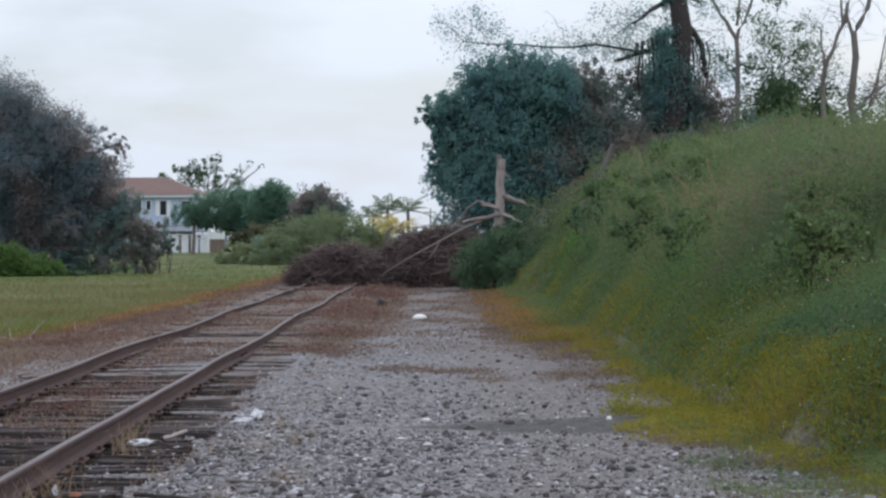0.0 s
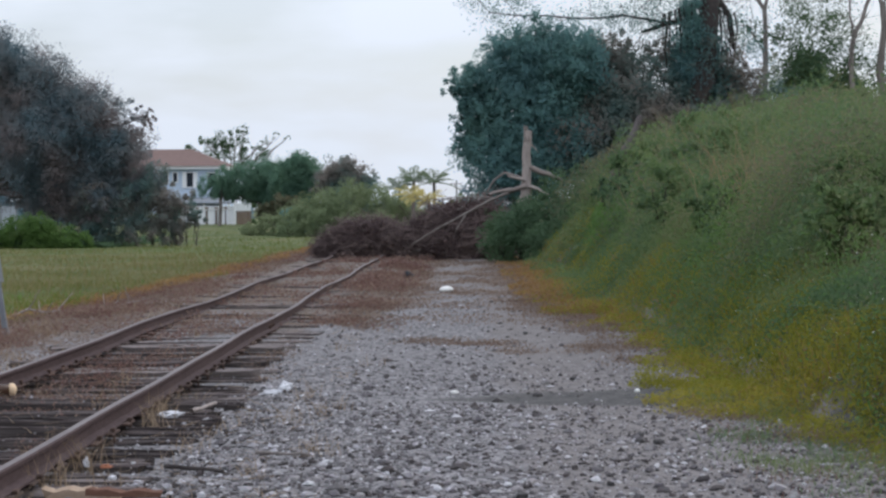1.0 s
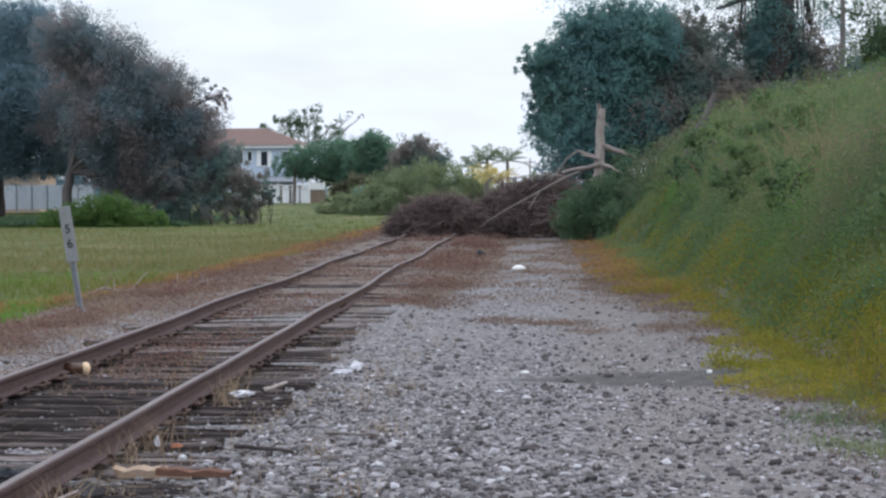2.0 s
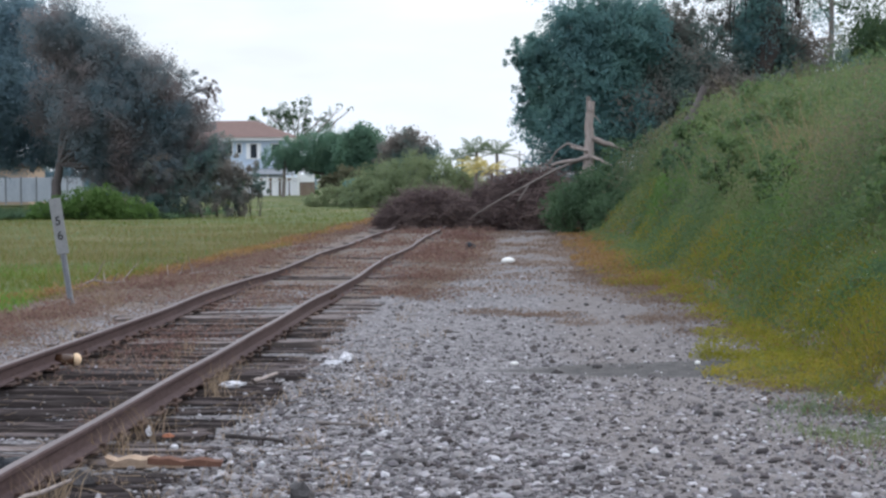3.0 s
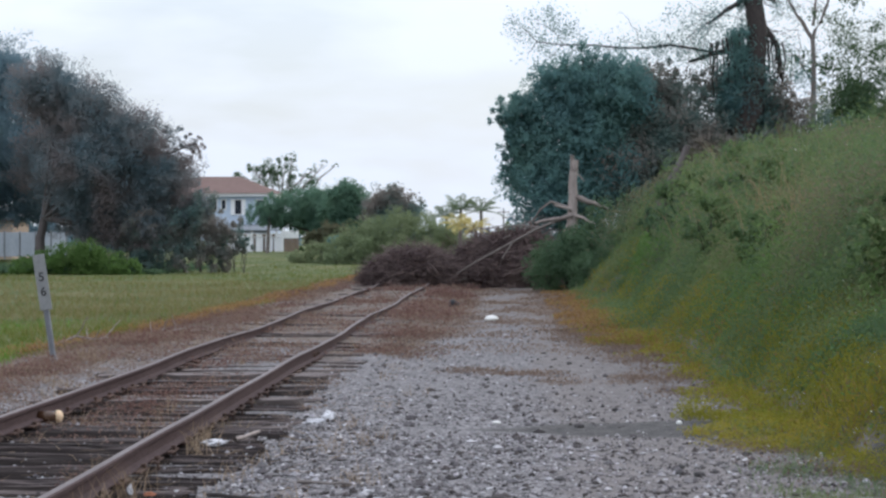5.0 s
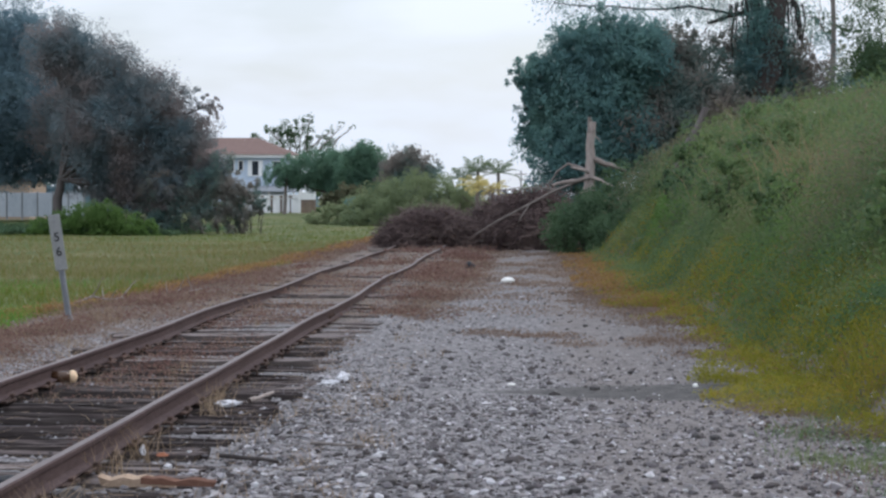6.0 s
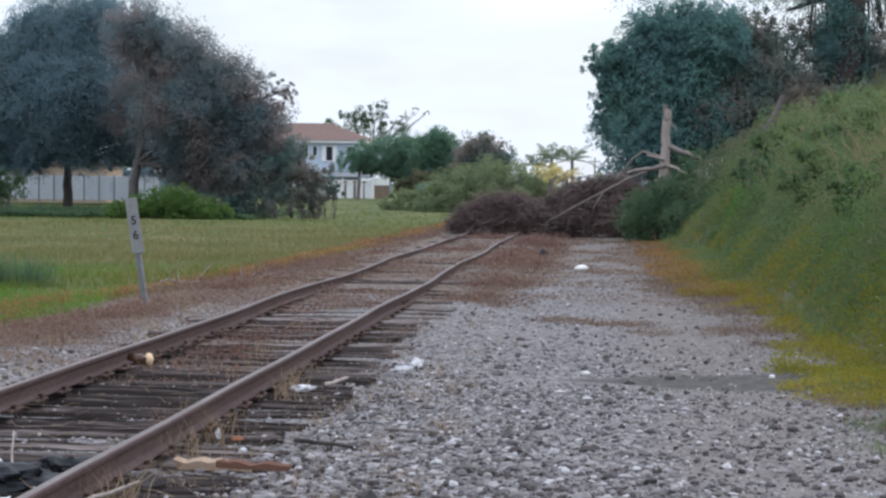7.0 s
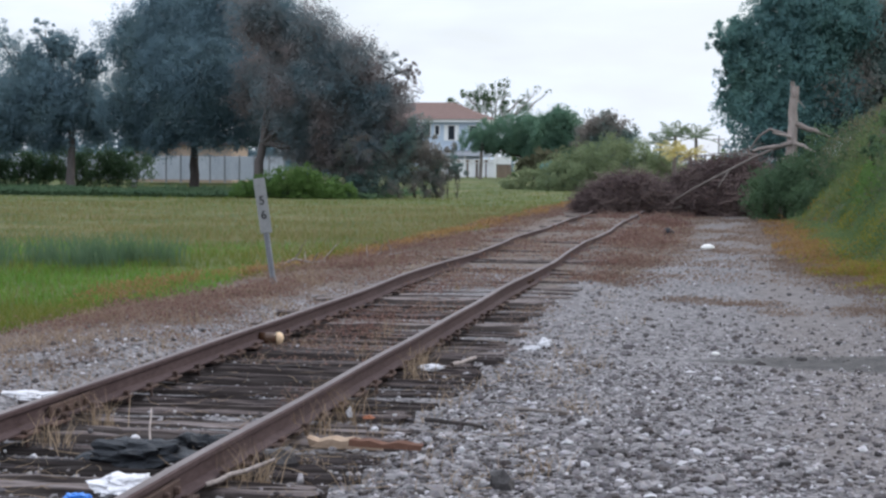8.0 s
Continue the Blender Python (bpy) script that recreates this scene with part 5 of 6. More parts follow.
def milepost():
    ob = thing("milepost", (-5.66, 21.0, float(ground_z(-5.66, 21.0))), "leaning weathered white milepost on a steel channel post", "milepost")
    lean = pose(0, 0, 0, 0, -8.4, 0)
    h = 1.36 - float(ground_z(-5.66, 21.0))
    post = part("post", box_bm(0.055, 0.035, h - 0.02, 0.006, (0, 0, (h - 0.02) / 2 - 0.05)), M_galv, ob, "grey steel post", lean)
    part("flange", box_bm(0.014, 0.05, h - 0.1, 0.003, (-0.034, -0.01, (h - 0.1) / 2 - 0.05)), M_galv, ob, "", lean)
    sign = part("sign", box_bm(0.155, 0.012, 0.72, 0.004, (0, -0.034, h - 0.36)), M_sign, ob, "narrow weathered white sign plate", lean)
    for i in range(4):
        part("bolt", box_bm(0.014, 0.008, 0.014, 0.002, (0, -0.043, h - 0.06 - 0.2 * i)), M_galv, sign)
    for txt, z in (("5", h - 0.295), ("6", h - 0.485)):
        cu = bpy.data.curves.new("digit", "FONT")
        cu.body, cu.size, cu.align_x, cu.align_y, cu.extrude, cu.offset = txt, 0.155, "CENTER", "CENTER", 0.001, 0.003
        cu.materials.append(M_black)
        d = new("digit", cu)
        d.parent = sign
        d.matrix_basis = pose(0, -0.0425, z, 90, 0, 0)


milepost()

# ---------------------------------------------------------------- litter on and beside the track


def crumple(name, label, category, place, size, material, seed, turn=0.0, detail=4, ruck=0.55):
    """A crumpled sheet or bag, lying on the ground."""
    bm = bmesh.new()
    bmesh.ops.create_icosphere(bm, subdivisions=detail, radius=0.5)
    for v in bm.verts:
        p = v.co * 3.1 + Vector((seed * 3.7, seed, 0))
        k = 1 + ruck * noise.noise(p) + ruck * 0.6 * noise.noise(p * 2.7) + ruck * 0.3 * abs(noise.noise(p * 6))
        v.co = v.co * k
        v.co.z = max(v.co.z, -0.32)
        v.co = Vector((v.co.x * size[0], v.co.y * size[1], (v.co.z + 0.32) * size[2]))
    z = float(ground_z(place[0], place[1])) if len(place) == 2 else place[2]
    me = bpy.data.meshes.new(name)
    bm.to_mesh(me)
    bm.free()
    me.materials.append(material)
    ob = new(name, me)
    ob.matrix_basis = pose(place[0], place[1], z - 0.004, 0, 0, turn)
    return tagged(ob, label, category)


def stick(name, label, a, b, r, material, seed, category="stick"):
    rng = np.random.default_rng(seed)
    a, b = np.array(a, float), np.array(b, float)
    ob = new(name, np_mesh(name, *limb(np.zeros(3), b - a, r, r * 0.6, rng, 0.1, 6, 6, 0.15)[0], material, True))
    ob.matrix_basis = Matrix.Translation(a)
    return tagged(ob, label, category)


crumple("plastic_bag", "torn white plastic bag between the rails", "plastic bag", (-2.80, 7.62, -0.03), (0.30, 0.22, 0.10), M_white_plastic, 1, 10)
crumple("plastic_bag", "scrap of bright blue plastic between the rails", "plastic bag", (-2.93, 7.30, -0.03), (0.14, 0.11, 0.07), M_blue_plastic, 2)
crumple("black_sheet", "crumpled black plastic sheet between the ties", "plastic sheet", (-3.02, 8.42, -0.05), (0.55, 0.30, 0.16), M_black_plastic, 3, 4)
crumple("black_sheet", "small crumpled black plastic sheet by the rail", "plastic sheet", (-2.78, 8.72, -0.05), (0.36, 0.22, 0.15), M_black_plastic, 4, -12)
crumple("white_sheet", "flattened white plastic sheet on the ballast", "plastic sheet", (-4.62, 10.62), (0.42, 0.20, 0.07), M_white_plastic, 5, 8)
crumple("plastic_bag", "small white plastic bag flat on the gravel", "plastic bag", (-1.55, 14.13), (0.17, 0.10, 0.045), M_white_plastic, 6)
crumple("plastic_bag", "knotted white end of a bag on the gravel", "plastic bag", (-1.44, 14.17), (0.10, 0.09, 0.11), M_white_plastic, 7)
crumple("foam_block", "dirty white foam block on the gravel", "foam block", (-0.09, 30.9), (0.26, 0.18, 0.13), M_foam, 8, 0, 2, 0.15)
crumple("dark_lump", "dark lump of rubbish on the gravel", "rubbish", (-0.95, 36.7), (0.26, 0.18, 0.2), M_black_plastic, 9, 0, 2)
crumple("rock", "dark rock lying on the gravel", "rock", (-1.05, 8.04), (0.12, 0.11, 0.125), M_dark_stone, 10, 0, 2, 0.6)
# dark stone added in place of a shaded recess beside the rail
crumple("rock", "blackish lump standing in for a dark recess beside the rail", "rock", (-2.26, 8.42, -0.05), (0.18, 0.17, 0.16), M_dark_stone, 11, 0, 2, 0.5)
for i, (x, y, s) in enumerate(((1.22, 11.0, 0.10), (1.34, 10.92, 0.11), (1.46, 11.05, 0.08), (1.25, 11.25, 0.08), (1.02, 11.1, 0.06), (0.68, 13.56, 0.11), (-0.66, 9.0, 0.13), (-0.5, 8.95, 0.10), (0.33, 8.75, 0.12), (0.42, 10.6, 0.09), (-1.9, 13.3, 0.10), (-0.62, 15.2, 0.09), (1.05, 14.6, 0.09), (-2.0, 12.9, 0.12), (1.62, 9.55, 0.08), (-0.1, 18.2, 0.10), (0.9, 20.5, 0.11), (0.25, 12.2, 0.07), (-0.3, 11.4, 0.07))):
    crumple("rock", "small dark stone in the gravel", "rock", (x, y), (s * 0.8, s * 0.7, s * 0.5), M_dark_stone, 20 + i, i * 40, 1, 0.5)
crumple("orange_scrap", "faded orange scrap on a tie end", "rubbish", (-2.13, 10.05, -0.02), (0.07, 0.03, 0.025), M_orange, 12, 8)
crumple("white_scrap", "scrap of white paper on a tie end", "rubbish", (-2.26, 10.1, -0.02), (0.03, 0.03, 0.07), M_white_plastic, 13)
crumple("red_scrap", "small red scrap beside the rail", "rubbish", (-2.60, 8.95, -0.02), (0.07, 0.05, 0.12), M_red, 14)
crumple("white_scrap", "white scrap on the tie ends", "rubbish", (-2.14, 12.42, -0.01), (0.16, 0.10, 0.06), M_white_plastic, 15)
crumple("pebble", "single white pebble on a tie", "rock", (-3.28, 9.05, -0.03), (0.055, 0.045, 0.04), M_white_plastic, 16, 0, 2, 0.5)
crumple("pebble", "single white pebble on a tie", "rock", (-2.0, 9.6, -0.02), (0.05, 0.04, 0.035), M_white_plastic, 17, 0, 2, 0.5)
crumple("pebble", "pale flat stone on the gravel", "rock", (0.0, 13.75), (0.07, 0.05, 0.035), M_foam, 18, 0, 2, 0.1)
crumple("pebble", "pale stone in the damp strip", "rock", (1.5, 13.6), (0.05, 0.045, 0.04), M_foam, 19, 0, 2, 0.1)
stick("stick", "short pale stick on the gravel", (-1.98, 12.42, 0.03), (-1.84, 12.72, 0.06), 0.022, M_dead_wood, 81)
stick("stick", "bent pale stick beside the rail", (-2.42, 7.62, 0.02), (-2.16, 7.92, 0.10), 0.014, M_dead_wood, 82)
stick("stick", "thin straw-coloured stick leaning on a tie", (-2.95, 8.35, 0.0), (-3.08, 8.75, 0.20), 0.008, M_dead_wood, 83)
stick("stick", "brown stick in the gravel", (-1.25, 10.3, 0.03), (-0.9, 10.2, 0.03), 0.012, M_bark, 84)
stick("stick", "brown stick in the gravel", (-1.72, 9.75, 0.03), (-1.35, 9.55, 0.03), 0.016, M_dark_bark, 85)


def board(name, label, place, size, turn, material, seed):
    bm = bmesh.new()
    r = random.Random(seed)
    n = 9
    rows = []
    for i in range(n):
        x = size[0] * (i / (n - 1) - 0.5)
        w = size[1] * (0.55 + 0.45 * math.sin(math.pi * (i + 0.6) / (n + 0.2))) * r.uniform(0.8, 1.1)
        h = size[2] * r.uniform(0.6, 1.1)
        rows.append([bm.verts.new((x + r.uniform(-0.02, 0.02), sy * w / 2, sz)) for sy, sz in ((-1, 0), (-1, h), (0.1, h * 1.25), (1, h), (1, 0))])
    for a, b in zip(rows, rows[1:]):
        for j in range(5):
            bm.faces.new((a[j], b[j], b[(j + 1) % 5], a[(j + 1) % 5]))
    bm.faces.new(rows[0])
    bm.faces.new(list(reversed(rows[-1])))
    bmesh.ops.recalc_face_normals(bm, faces=list(bm.faces))
    me = bpy.data.meshes.new(name)
    bm.to_mesh(me)
    bm.free()
    me.materials.append(material)
    ob = new(name, me)
    ob.matrix_basis = pose(*place, 0, 0, turn)
    return tagged(ob, label, "board")


board("board", "pale splintered board on the tie ends", (-2.06, 9.08, -0.035), (0.42, 0.12, 0.05), -4, M_board, 1)
board("board", "rusty brown board end lying on the gravel", (-1.78, 8.86, 0.01), (0.40, 0.07, 0.035), -10, grain_mat("red_brown_timber", [(0.2, (0.07, 0.03, 0.022)), (0.8, (0.18, 0.09, 0.06))], (3, 20, 20)), 2)


def bottle():
    ob = thing("bottle", (-3.80, 13.83, 0.045), "brown bottle with a round tan cap lying on a tie", "bottle")
    lie = pose(0, 0, 0, 0, 90, 18)
    bm = bmesh.new()
    bmesh.ops.create_cone(bm, cap_ends=True, segments=14, radius1=0.052, radius2=0.045, depth=0.17)
    bmesh.ops.bevel(bm, geom=[e for e in bm.edges if len(e.link_faces) == 2 and e.calc_face_angle() > 0.9], offset=0.008, segments=2, affect="EDGES")
    part("body", bm, M_brown_glass, ob, "dark brown body", lie, True)
    bm = bmesh.new()
    bmesh.ops.create_uvsphere(bm, u_segments=14, v_segments=9, radius=0.055, matrix=Matrix.Translation((0, 0, 0.095)) @ Matrix.Diagonal((1, 1, 0.75, 1)))
    part("cap", bm, M_tan, ob, "round tan cap", lie, True)


bottle()

# ---------------------------------------------------------------- ballast
rng = np.random.default_rng(91)


def stones(name, x, y, size, label, flat=0.62, lift=None):
    """Broken stones, twenty faces each, lying on the ground."""
    g = (1 + 5 ** 0.5) / 2
    ico = unit(np.array([(-1, g, 0), (1, g, 0), (-1, -g, 0), (1, -g, 0), (0, -1, g), (0, 1, g), (0, -1, -g), (0, 1, -g), (g, 0, -1), (g, 0, 1), (-g, 0, -1), (-g, 0, 1)]))
    tri20 = np.array([(0, 11, 5), (0, 5, 1), (0, 1, 7), (0, 7, 10), (0, 10, 11), (1, 5, 9), (5, 11, 4), (11, 10, 2), (10, 7, 6), (7, 1, 8), (3, 9, 4), (3, 4, 2), (3, 2, 6), (3, 6, 8), (3, 8, 9), (4, 9, 5), (2, 4, 11), (6, 2, 10), (8, 6, 7), (9, 8, 1)])
    octa = np.array([(1, 0, 0), (0, 1, 0), (-1, 0, 0), (0, -1, 0), (0, 0, 1), (0, 0, -1.0)])
    tri8 = np.array([(0, 1, 4), (1, 2, 4), (2, 3, 4), (3, 0, 4), (1, 0, 5), (2, 1, 5), (3, 2, 5), (0, 3, 5)])
    base = ground_z(x, y) if lift is None else lift
    pieces = []
    for pick, shape, tri in (((y < 10.2) & (size > 0.024), ico, tri20), ((y >= 10.2) | (size <= 0.024), octa, tri8)):
        n, k = int(pick.sum()), len(shape)
        v = shape[None] * rng.uniform(0.6, 1.25, (n, k, 1)) * rng.uniform(0.7, 1.3, (n, 1, 3)) * [1, 1, flat]
        a = rng.uniform(0, 2 * np.pi, n)
        c, s = np.cos(a)[:, None], np.sin(a)[:, None]
        v = np.stack([v[..., 0] * c - v[..., 1] * s, v[..., 0] * s + v[..., 1] * c, v[..., 2]], -1) * (size[pick] / 2)[:, None, None]
        v += np.stack([x[pick], y[pick], base[pick] + size[pick] * 0.10], -1)[:, None]
        pieces.append((v.reshape(-1, 3), (np.arange(n)[:, None, None] * k + tri[None]).reshape(-1, 3)))
    me = np_mesh(name, *join(pieces), M_stone)
    return tagged(new(name, me), label, "gravel", kind="stuff")


def scatter(n, x0, x1, y0, y1, power=2.0):
    """Places over a stretch of the plan, thinning out with distance."""
    u = rng.uniform(0, 1, n)
    p = 1 - power
    y = (y0 ** p + u * (y1 ** p - y0 ** p)) ** (1 / p)
    return rng.uniform(x0, x1, n), y


x, y = scatter(56000, -7.4, 2.9, 5.7, 30, 2.2)
d = x - track_x(y)
keep = rng.uniform(0, 1, len(x)) < np.where(np.abs(d) < 1.3, 0.85 - 0.45 * smooth01((y - 13) / 6), np.where(d > 0, 1.0 - 0.55 * smooth01((x + 0.6) / 1.8) * (wave(x, y, 1.3) * 0.5 + 0.75), (1.0 - smooth01((-2.3 - d) / 1.2)) * (1 - 0.6 * smooth01((y - 13) / 5))))
keep &= ~((np.abs(y - 13.4 + 0.05 * x) < 0.22 + 0.13 * x) & (x > -0.8) & (rng.uniform(0, 1, len(x)) < 0.93))
x, y = x[keep], y[keep]
small = (y > 15)
x, y = np.concatenate([x[~small], x[small][::2]]), np.concatenate([y[~small], y[small][::2]])
stones("ballast", x, y, rng.gamma(4.2, 0.0080, len(x)).clip(0.014, 0.09) * np.where(np.abs(x - track_x(y)) < 1.3, 0.75, 1.0), "loose broken grey ballast stones along the track")

# stones thrown up on to the ties
x, y = scatter(800, -1.25, 1.25, 5.8, 24, 1.6)
x = x + track_x(y)
stones("tie_gravel", x, y, rng.gamma(5.0, 0.005, len(x)).clip(0.012, 0.05), "small stones lying on the ties", lift=rng.uniform(-0.06, -0.015, len(x)))

x, y = scatter(380, 0, 1, 5.8, 26, 1.9)
x = 1.08 + 0.42 * x ** 0.7
y, x = np.concatenate([y, y[::3]]), np.concatenate([x + track_x(y), track_x(y[::3]) - x[::3]])
stones("tie_end_gravel", x, y, rng.gamma(5.0, 0.0062, len(x)).clip(0.014, 0.075), "ballast stones spilled over the tie ends", lift=rng.uniform(-0.05, -0.005, len(x)) + bed_rise(y))

# fine gravel: eight-faced chips where the path is worn
x, y = scatter(18000, -1.6, 2.6, 5.6, 16, 2.2)
ok = ~((np.abs(y - 13.4 + 0.05 * x) < 0.22 + 0.13 * x) & (x > -0.8) & (rng.uniform(0, 1, len(x)) < 0.93))
x, y = x[ok], y[ok]
octa = np.array([(1, 0, 0), (0, 1, 0), (-1, 0, 0), (0, -1, 0), (0, 0, 0.7), (0, 0, -0.7)])
tri = np.array([(0, 1, 4), (1, 2, 4), (2, 3, 4), (3, 0, 4), (1, 0, 5), (2, 1, 5), (3, 2, 5), (0, 3, 5)])
chip = octa[None] * rng.uniform(0.5, 1.4, (len(x), 6, 1)) * rng.uniform(0.005, 0.015, (len(x), 1, 1))
a = rng.uniform(0, 2 * np.pi, len(x))[:, None]
chip = np.stack([chip[..., 0] * np.cos(a) - chip[..., 1] * np.sin(a), chip[..., 0] * np.sin(a) + chip[..., 1] * np.cos(a), chip[..., 2]], -1)
chip += np.stack([x, y, ground_z(x, y) + 0.002], -1)[:, None]
tagged(new("fine_gravel", np_mesh("fine_gravel", chip.reshape(-1, 3), (np.arange(len(x))[:, None, None] * 6 + tri[None]).reshape(-1, 3), M_stone)), "fine grey gravel on the worn path", "gravel", kind="stuff")

# ---------------------------------------------------------------- grass and weeds


def turf_object(name, pieces, material, label):
    return tagged(new(name, np_mesh(name, *join(pieces), material)), label, "grass", kind="stuff")


def rooted(x, y, sink=0.02):
    return np.stack([x, y, ground_z(x, y) - sink], -1)


def tufts(n, per, x, y, rad, h, w, lean=0.6):
    """Tufts: bundles of blades from common roots."""
    i = np.repeat(np.arange(len(x)), per)
    px, py = x[i] + rng.normal(0, rad, len(i)), y[i] + rng.normal(0, rad, len(i))
    return blades(rooted(px, py), h[i] if np.ndim(h) else h, w, rng, lean)


# field to the left of the track
def field_grass(name, n, y0, y1, height, material, label, keep, wide=0.009, power=1.5):
    x, y = scatter(n, 0, 1, y0, y1, power)
    x = track_x(y) - 3.6 + 0.9 * smooth01((y - 20) / 15) + 0.5 * wave(x, y, 0.5) - x ** 1.2 * (4 + 0.36 * y)
    ok = keep(x, y, rng.uniform(0, 1, len(x)))
    x, y = x[ok], y[ok]
    turf_object(name, [blades(rooted(x, y), height * (1 + 0.4 * wave(x, y, 0.5)), wide * (0.6 + y / 45), rng, 1.1)], material, label)


field_grass("field_grass", 62000, 15, 125, 0.13, M_field, "rough green field grass", lambda x, y, c: c < 1.2 - 0.7 * smooth01((y - 30) / 6) * smooth01((66 - y) / 8))
field_grass("field_straw", 34000, 27, 72, 0.17, M_straw, "dry straw-coloured grass across the middle of the field", lambda x, y, c: (c < smooth01((y - 30 + 3 * wave(x, y, 0.25)) / 6) * smooth01((70 - y + 4 * wave(x, y, 0.2)) / 8)) & (x < track_x(y) - 3.4))
cx, cy = np.array([-9.7, -9.3, -10.4, -11.2, -12.0, -10.0, -12.6, -11.6]), np.array([26.6, 26.9, 26.4, 26.8, 26.2, 25.8, 25.2, 24.6])
turf_object("tall_clump", [tufts(8, 190, cx, cy, 0.24, np.full(8, 0.5), 0.016, 0.8)], M_shade_leaf, "taller bright green clumps in the field")

u, v = scatter(17000, 0, 1, 15.5, 34, 1.4)
u = track_x(v) - 3.7 - u * 0.32 * v + 0.5 * wave(u, v, 0.6)
ok = wave(u, v, 0.4, 1.7) + 0.25 * wave(u, v, 1.6) + 1.2 * smooth01((-8.0 - u) / 2) > -0.1
turf_object("fresh_grass", [blades(rooted(u[ok], v[ok]), 0.15, 0.011, rng, 1.1)], M_fresh, "patches of fresh green grass in the field")

def leafy(per, x, y, rad, h, size, narrow=0.4):
    """Low leafy weeds: mounds of small leaves round common roots."""
    i = np.repeat(np.arange(len(x)), per)
    o = rng.normal(0, 1, (len(i), 2)).clip(-2, 2)
    px, py = x[i] + o[:, 0] * rad, y[i] + o[:, 1] * rad
    top = (h[i] if np.ndim(h) else h) * np.exp(-0.3 * (o ** 2).sum(1))
    pos = np.stack([px, py, ground_z(px, py) + top * rng.uniform(0.05, 1, len(i))], -1)
    return blade_leaves(pos, size * (0.6 + y[i] / 30), rng, None, narrow, 0.0, True)


# red-brown weeds beside and between the rails
cx, cy = [], []
for lo, hi, y0, y1, n in ((-3.8, -1.9, 15, 28, 360), (-3.6, -1.5, 21, 62, 420), (1.2, 2.3, 20, 50, 260), (-0.7, 0.7, 13, 50, 380)):
    u, v = scatter(n, lo, hi, y0, y1, 1.5)
    cx.append(u + track_x(v))
    cy.append(v)
cx, cy = np.concatenate(cx), np.concatenate(cy)
ok = wave(cx, cy, 1.1, 0.5) > -0.15
cx, cy = cx[ok], cy[ok]
pick = rng.uniform(0, 1, len(cx)) < 0.35
turf_object("brown_weeds", [leafy(46, cx[pick], cy[pick], 0.2, rng.uniform(0.04, 0.16, int(pick.sum())), 0.034)], M_brown_weed, "low dry brown weeds along the track")
cx, cy = cx[~pick], cy[~pick]
turf_object("red_weeds", [leafy(46, cx, cy, 0.19, rng.uniform(0.05, 0.22, len(cx)), 0.034)], M_red_weed, "low red-brown weeds along the track")
u, v = scatter(220, -4.6, 2.4, 7, 45, 1.5)
ok = (np.abs(u) > 0.85) | (v > 12)
cx, cy = u[ok] + track_x(v[ok]), v[ok]
turf_object("straw_weeds", [tufts(len(cx), 16, cx, cy, 0.07, rng.uniform(0.06, 0.18, len(cx)), 0.005, 1.3)], M_blade_dry, "dry straw-coloured weeds on the track")
cx = np.array([track_x(7.9) + 0.85, track_x(8.1) + 0.9, track_x(9.4) + 0.86, track_x(10.3) + 0.62, track_x(10.2) + 0.9, track_x(8.9) - 0.55, track_x(9.6) - 0.5, track_x(12.3) + 0.9, track_x(20.9) - 2.2, track_x(12.9) + 0.85])
cy = np.array([7.9, 8.1, 9.4, 10.3, 10.2, 8.9, 9.6, 12.3, 20.9, 12.9])
turf_object("rail_weeds", [tufts(10, 42, cx, cy, 0.07, np.full(10, 0.24), 0.006, 1.0)], M_blade_dry, "dry bent weeds against the rails")
u, v = scatter(900, 0, 1, 19, 75, 1.4)
u = track_x(v) - 3.9 + 1.3 * smooth01((v - 20) / 15) - 0.9 * u + 0.35 * wave(u, v, 0.7)
turf_object("field_edge_grass", [leafy(30, u, v, 0.22, rng.uniform(0.06, 0.18, 900), 0.036)], M_orange_grass, "orange-brown dry grass at the edge of the field")
u, v = scatter(260, 1.15, 2.1, 25, 50, 1.2)
ok = wave(u, v, 0.9, 2.2) > 0.0
u, v = u[ok] + track_x(v[ok]), v[ok]
turf_object("trackside_weeds", [leafy(60, u, v, 0.24, rng.uniform(0.08, 0.3, len(u)), 0.034)], M_red_weed, "patches of reddish weeds beside the far rails")
# brown weed patches on the gravel
cx, cy = [], []
for bx, by, sx, sy, n in ((0.0, 19.4, 0.32, 0.35, 16), (0.45, 19.2, 0.2, 0.25, 7), (0.72, 17.9, 0.13, 0.12, 5), (1.7, 18.6, 0.3, 0.5, 14), (2.0, 16.9, 0.16, 0.5, 8), (1.2, 22.0, 0.5, 0.8, 12), (-1.5, 23.5, 0.3, 1.4, 22), (-1.2, 26.5, 0.22, 0.8, 14), (-1.25, 31.0, 0.25, 2.0, 18), (-0.2, 30.5, 0.6, 1.2, 14), (0.4, 36.0, 0.7, 2.5, 20), (-1.9, 17.5, 0.14, 1.2, 12), (1.3, 27.0, 0.25, 2.5, 16)):
    cx.append(bx + rng.normal(0, 1, n).clip(-1.6, 1.6) * sx)
    cy.append(by + rng.normal(0, 1, n).clip(-1.6, 1.6) * sy)
cx, cy = np.concatenate(cx), np.concatenate(cy)
turf_object("gravel_tufts", [leafy(70, cx, cy, 0.13, rng.uniform(0.03, 0.09, len(cx)), 0.026)], M_brown_weed, "patches of dry brown weeds on the gravel")
u, v = scatter(260, -1.6, 2.0, 22, 50, 1.05)
turf_object("gravel_litter", [leafy(40, u, v, 0.2, np.full(260, 0.05), 0.03)], M_brown_weed, "low dry growth on the far gravel")

